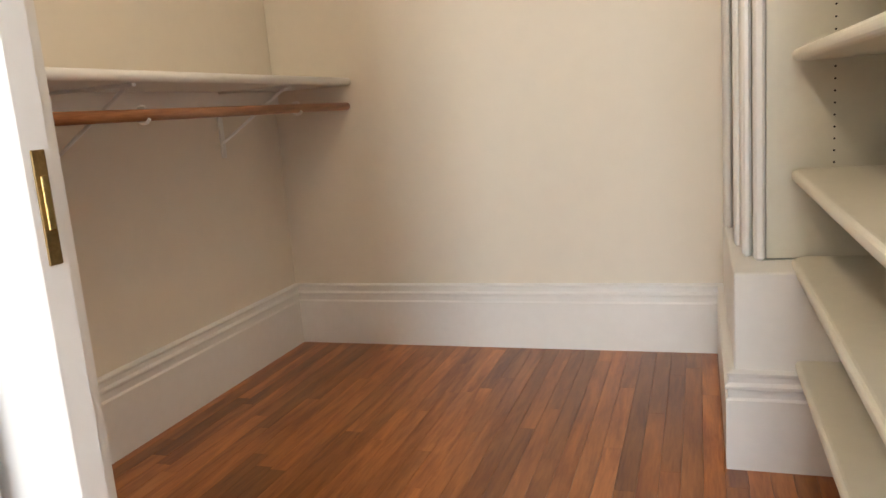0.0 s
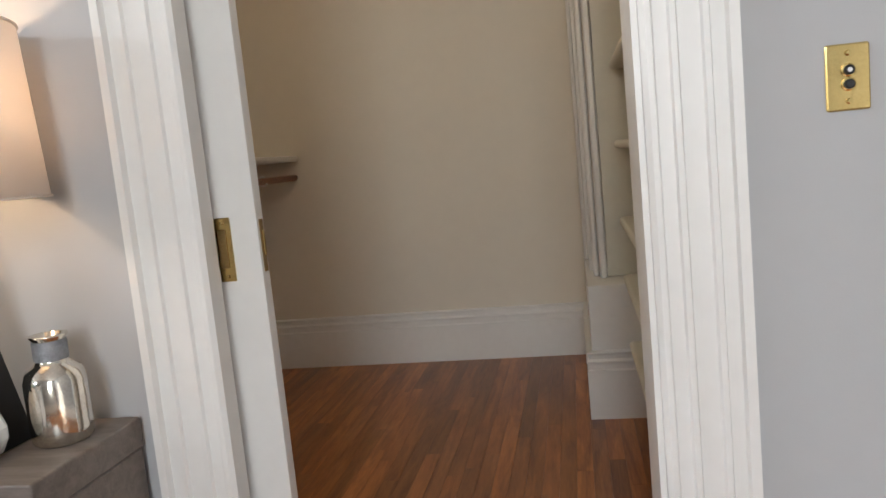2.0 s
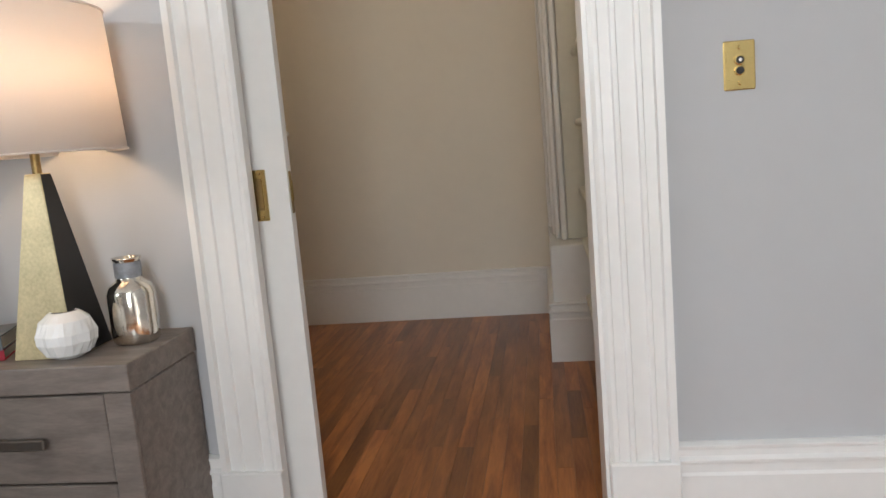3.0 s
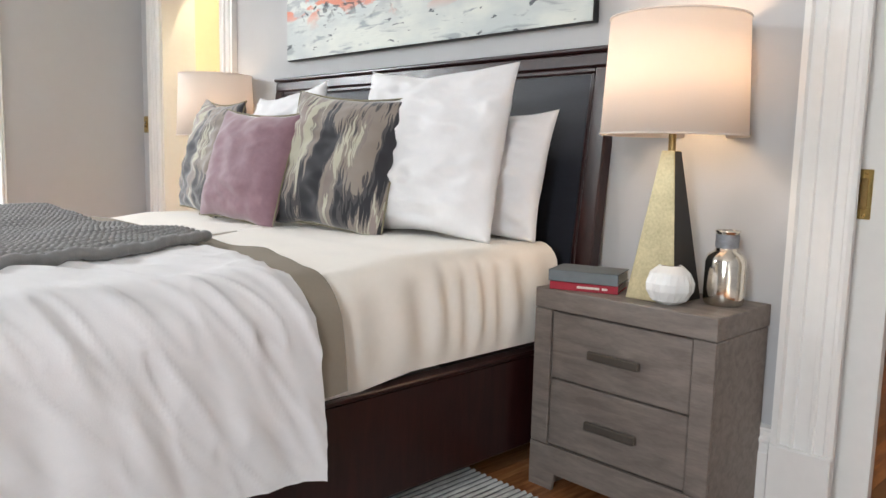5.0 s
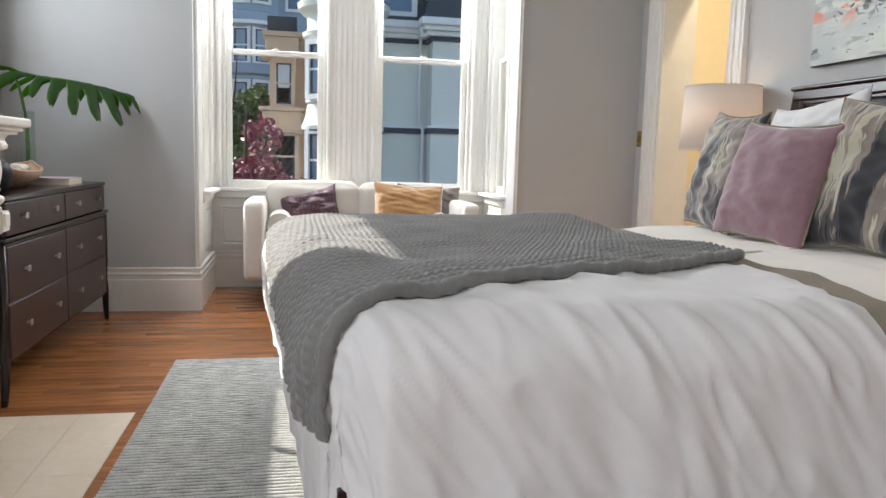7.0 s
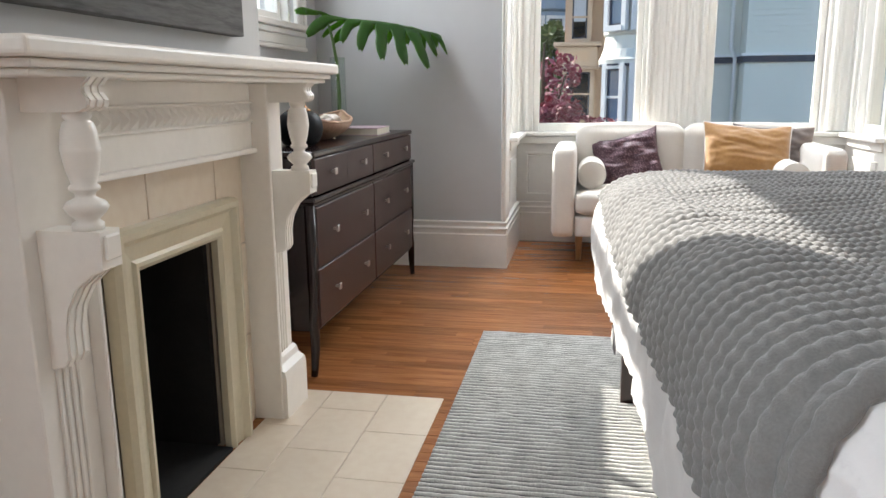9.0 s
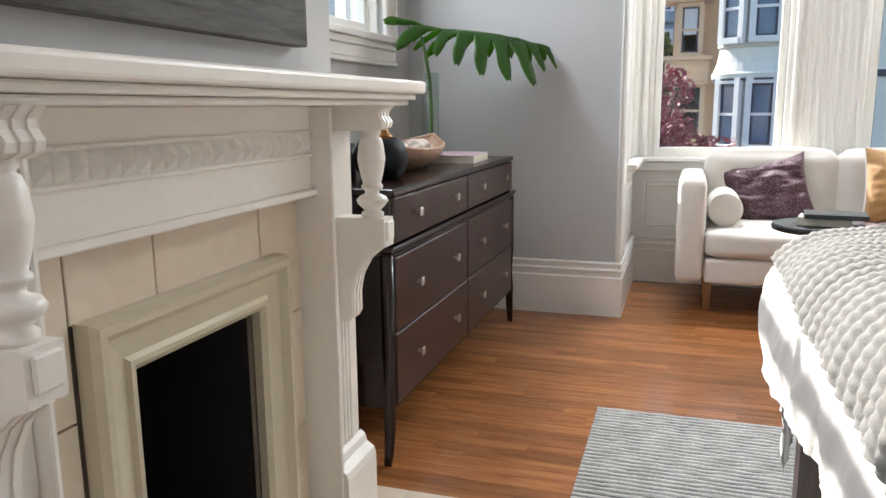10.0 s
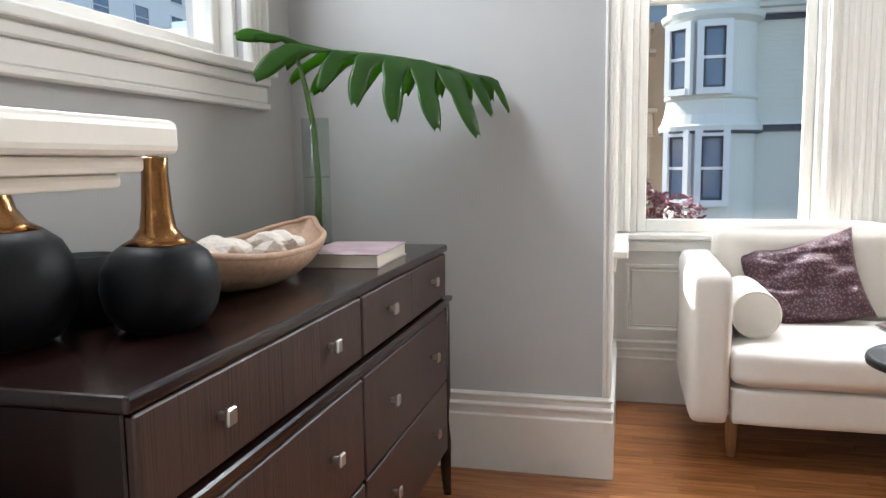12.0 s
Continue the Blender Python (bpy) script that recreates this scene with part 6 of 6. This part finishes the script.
# tan house beyond
BX0 = -25.0
tan = thing("house", (0, 0, 0), label="tan stucco Victorian house with bay and carved cornices", category="house")
part("wall", boxes((BX0 - 8, BX0, -2.75, -0.5, GROUND_Z, 4.9), (BX0, BX0 + 0.6, -2.72, -1.95, GROUND_Z, 4.6)), TAN, tan)
part("cornice", boxes((BX0 - 0.2, BX0 + 0.9, -2.95, -1.75, 4.6, 4.75), (BX0 - 0.2, BX0 + 0.8, -2.85, -1.85, 4.05, 4.6), (BX0 - 0.2, BX0 + 0.95, -3.0, -1.70, 3.95, 4.05), (BX0, BX0 + 1.0, -3.05, -1.65, 2.35, 2.47), (BX0, BX0 + 0.85, -2.95, -1.75, 1.75, 2.35), (BX0, BX0 + 0.9, -2.98, -1.72, 1.68, 1.75), bevel=0.02), TAN_TRIM, tan)
part("cornice_panel", boxes((BX0 + 0.8, BX0 + 0.82, -2.65, -2.05, 4.2, 4.45), (BX0 + 0.85, BX0 + 0.87, -2.70, -2.0, 1.9, 2.2)), TAN, tan)
part("roof_parapet", boxes((BX0 - 1, BX0 + 0.5, -2.8, -1.9, 4.75, 5.25)), SLATE, tan)
ext_window(tan, BX0 + 0.62, -2.30, 3.2, 0.45, 1.25, frame=TAN_TRIM, blind=True)
ext_window(tan, BX0 + 0.62, -2.30, 0.95, 0.7, 1.3, frame=TAN_TRIM)
ext_window(tan, BX0 + 0.62, -2.30, -1.6, 0.6, 1.4, frame=TAN_TRIM)

# blue-grey house and a pale tower further off
blue = thing("house", (0, 0, 0), label="blue-grey Victorian house with round bay up the hill", category="house")
part("wall", boxes((-46, -36, -6.2, 1.5, GROUND_Z, 11.0)), BLUEGREY, blue)
part("round_bay", lathe([(1.3, GROUND_Z), (1.3, 4.4), (1.5, 4.5), (1.5, 4.9), (1.3, 5.0), (1.3, 6.4), (1.55, 6.6), (1.55, 7.1), (1.3, 7.2), (1.3, 10.8)], 32, (-36, -4.0, 0)), BLUEGREY, blue)
part("bay_band", lathe([(1.32, 6.55), (1.58, 6.6), (1.58, 6.75), (1.32, 6.8)], 32, (-36, -4.0, 0)), EXT_TRIM, blue)
for a in (-55, -15, 25):
    for z in (3.4, 5.7, 8.3):
        ext_window(blue, -36 + 1.3 * math.cos(radians(a)), -4.0 + 1.3 * math.sin(radians(a)), z, 0.6, 1.4, a)
for y in (-2.0, -1.0, 0.3):
    for z in (3.4, 8.3):
        ext_window(blue, -35.97, y, z, 0.65, 1.5)
tower = thing("apartment_tower", (0, 0, 0), label="pale high-rise apartment tower far away", category="building")
part("wall", boxes((-130, -110, -34, -12.2, GROUND_Z, 70)), PALE_TOWER, tower)
for i in range(9):
    for j in range(14):
        part("window", box(-110.0, -109.9, -33 + i * 2.3, -31.6 + i * 2.3, 2 + j * 2.6, 3.5 + j * 2.6), DARK_PANE, tower)
old = thing("apartment_building", (0, 0, 0), label="brown brick apartment block among far roofs", category="building")
part("wall", boxes((-78, -70, -16, -8.2, GROUND_Z, 10)), material("brown_brick", (0.22, 0.17, 0.14), 0.85, var=0.2, scale=0.8), old)
for i in range(4):
    for j in range(4):
        part("window", box(-70, -69.95, -15.4 + i * 1.8, -14.4 + i * 1.8, 1 + j * 2.2, 2.3 + j * 2.2), DARK_PANE, old)

# houses seen through the window over the dresser
gable = thing("house", (-33.0, -20.0, 0), 0, label="pale blue gabled house with white trim and chimney", category="house")
part("wall", box(-4.7, 4.7, -9, 0, GROUND_Z, 3.9), PALE_BLUE, gable)
part("gable_wall", plate([(4.7, 3.9), (-4.7, 3.9), (0, 6.8)], -9, 0), PALE_BLUE, gable)
for sx in (-1, 1):
    part("roof", plate([(0, 6.85), (sx * 5.3, 3.55), (sx * 5.3, 3.8), (0, 7.1)], -9.3, 0.3), EXT_TRIM, gable)
part("chimney", boxes((-2.4, -1.4, -3, -2, 5, 7.7)), PALE_BLUE, gable)
ext_window(gable, 0, 0.03, 5.2, 1.3, 0.9, 90)
ext_window(gable, -1.6, 0.03, 2.4, 0.9, 1.3, 90)
block = thing("apartment_building", (0, 0, 0), label="pale grey apartment block with bay windows", category="building")
part("wall", boxes((-88, -40, -56, -44, GROUND_Z, 22)), PALE_TOWER, block)
for i in range(8):
    for j in range(7):
        f = ext_window(block, -84 + i * 5.4, -43.97, -2 + j * 3.2, 1.9, 1.9, 90)


def tree(name, label, x, y, z0, top, r, leaf_mat, count, seed, size):
    """A trunk with limbs and a crown of many small leaf clumps with gaps between them."""
    rnd = random.Random(seed)
    t = thing(name, (x, y, z0), label=label, category="tree")
    h = top - z0
    tr = tube([(0, 0, 0), (0.05, 0.02, h * 0.25), (-0.03, 0.05, h * 0.5), (0.02, 0, h * 0.75)], [0.14, 0.11, 0.08, 0.04], 8)
    for i in range(7):
        a, k = rnd.random() * 6.28, 0.35 + 0.08 * i
        merge(tr, tube([(0, 0, h * k), (0.4 * r * math.cos(a), 0.4 * r * math.sin(a), h * (k + 0.08)), (0.8 * r * math.cos(a), 0.8 * r * math.sin(a), h * (k + 0.2))], [0.05, 0.035, 0.015], 6))
    part("trunk", tr, material("bark", (0.10, 0.07, 0.05), 0.9, var=0.3, scale=6), t)
    verts, faces = [], []
    clumps = []
    for i in range(46):
        while True:
            p = Vector((rnd.uniform(-1, 1), rnd.uniform(-1, 1), rnd.uniform(-1, 1)))
            if 0.25 < p.length < 1:
                break
        clumps.append((Vector((p.x * r, p.y * r, h * 0.62 + p.z * h * 0.38)), rnd.uniform(0.18, 0.34) * r))
    for i in range(count):
        c, cr = rnd.choice(clumps)
        d = Vector((rnd.gauss(0, 1), rnd.gauss(0, 1), rnd.gauss(0, 1))).normalized() * cr * rnd.uniform(0.5, 1.05)
        o = c + d
        a = Vector((rnd.gauss(0, 1), rnd.gauss(0, 1), rnd.gauss(0, 0.6))).normalized()
        b = a.cross(Vector((rnd.gauss(0, 1), rnd.gauss(0, 1), rnd.gauss(0, 1)))).normalized()
        s = size * rnd.uniform(0.6, 1.3)
        i0 = len(verts)
        verts += [o - a * s, o + b * s * 0.5, o + a * s, o - b * s * 0.5]
        faces.append((i0, i0 + 1, i0 + 2, i0 + 3))
    me = bpy.data.meshes.new("crown")
    me.from_pydata(verts, [], faces)
    me.materials.append(leaf_mat)
    o = new("crown", me)
    o.parent = t
    return t


RED_LEAF = material("plum_leaves", (0.42, 0.085, 0.12), 0.45, var=0.5, scale=3, second=(0.15, 0.025, 0.045))
GREEN_LEAF = material("green_leaves", (0.12, 0.20, 0.05), 0.6, var=0.4, scale=2, second=(0.02, 0.045, 0.012))
tree("plum_tree", "red-leaved plum tree at the kerb", -15.0, -2.85, GROUND_Z, 1.65, 1.45, RED_LEAF, 14000, 3, 0.075)
tree("plum_tree", "red-leaved plum tree at the kerb", -16.2, -2.2, GROUND_Z, 0.7, 0.7, RED_LEAF, 3500, 4, 0.075)
tree("street_tree", "broad green street tree behind the plum tree", -30.0, -4.3, GROUND_Z, 4.2, 2.1, GREEN_LEAF, 9000, 5, 0.16)
tree("street_tree", "broad green street tree behind the plum tree", -33.0, -6.4, GROUND_Z, 5.0, 2.4, GREEN_LEAF, 7000, 6, 0.17)

# ---- floor boards, last: each one a board of its own ----
def boards(parent, mat, x0, x1, y0, y1, wide, near, seed, length=(0.5, 1.6)):
    """Strips that run along y; those inside the stretch near stay single, the rest are joined."""
    rnd = random.Random(seed)
    shared, rest = {}, ([], [])
    x = x0
    while x < x1 - 0.005:
        w = min(wide, x1 - x)
        y = y0 - rnd.random() * 0.6
        while y < y1:
            k = rnd.choice([0, 1, 2, 3, 4])
            l = length[0] + (length[1] - length[0]) * k / 4
            a, b = max(y, y0), min(y + l, y1)
            y += l
            if b - a < 0.01:
                continue
            if near(x, a, b):
                key = (round(w, 4), round(b - a, 3))
                if key not in shared:
                    bm = box(0.0003, w - 0.0003, 0.0003, b - a - 0.0003, -0.004, 0.0)
                    for v in bm.verts:
                        if v.co.z > -0.001:
                            v.co.x += 0.0004 if v.co.x < w / 2 else -0.0004
                    me = bpy.data.meshes.new("board")
                    bm.to_mesh(me)
                    bm.free()
                    me.materials.append(mat)
                    shared[key] = me
                o = new("board", shared[key])
                o.location = (x, a, 0)
                o.parent = parent
            else:
                i = len(rest[0])
                e = 0.0007
                rest[0].extend([(x + e, a + e, 0), (x + w - e, a + e, 0), (x + w - e, b - e, 0), (x + e, b - e, 0), (x, a, -0.004), (x + w, a, -0.004), (x + w, b, -0.004), (x, b, -0.004)])
                rest[1].extend([(i, i + 1, i + 2, i + 3), (i, i + 4, i + 5, i + 1), (i + 1, i + 5, i + 6, i + 2), (i + 2, i + 6, i + 7, i + 3), (i + 3, i + 7, i + 4, i)])
        x += wide
    if rest[0]:
        me = bpy.data.meshes.new("boards_joined")
        me.from_pydata(rest[0], [], rest[1])
        me.materials.append(mat)
        o = new("boards_joined", me)
        o.parent = parent
        tagged(o, kind="stuff")


boards(bpy.data.objects["floor"], FLOOR_ROOM, -6.05, 1.9, -3.65, 0.68, 0.058, lambda x, a, b: -5.3 < x < -2.6 and b > -3.4 and a < -0.9, 5)
boards(bpy.data.objects["floor_closet"], FLOOR_CLOSET, -1.65, 0.92, 0.68, 3.235, 0.058, lambda x, a, b: True, 9)
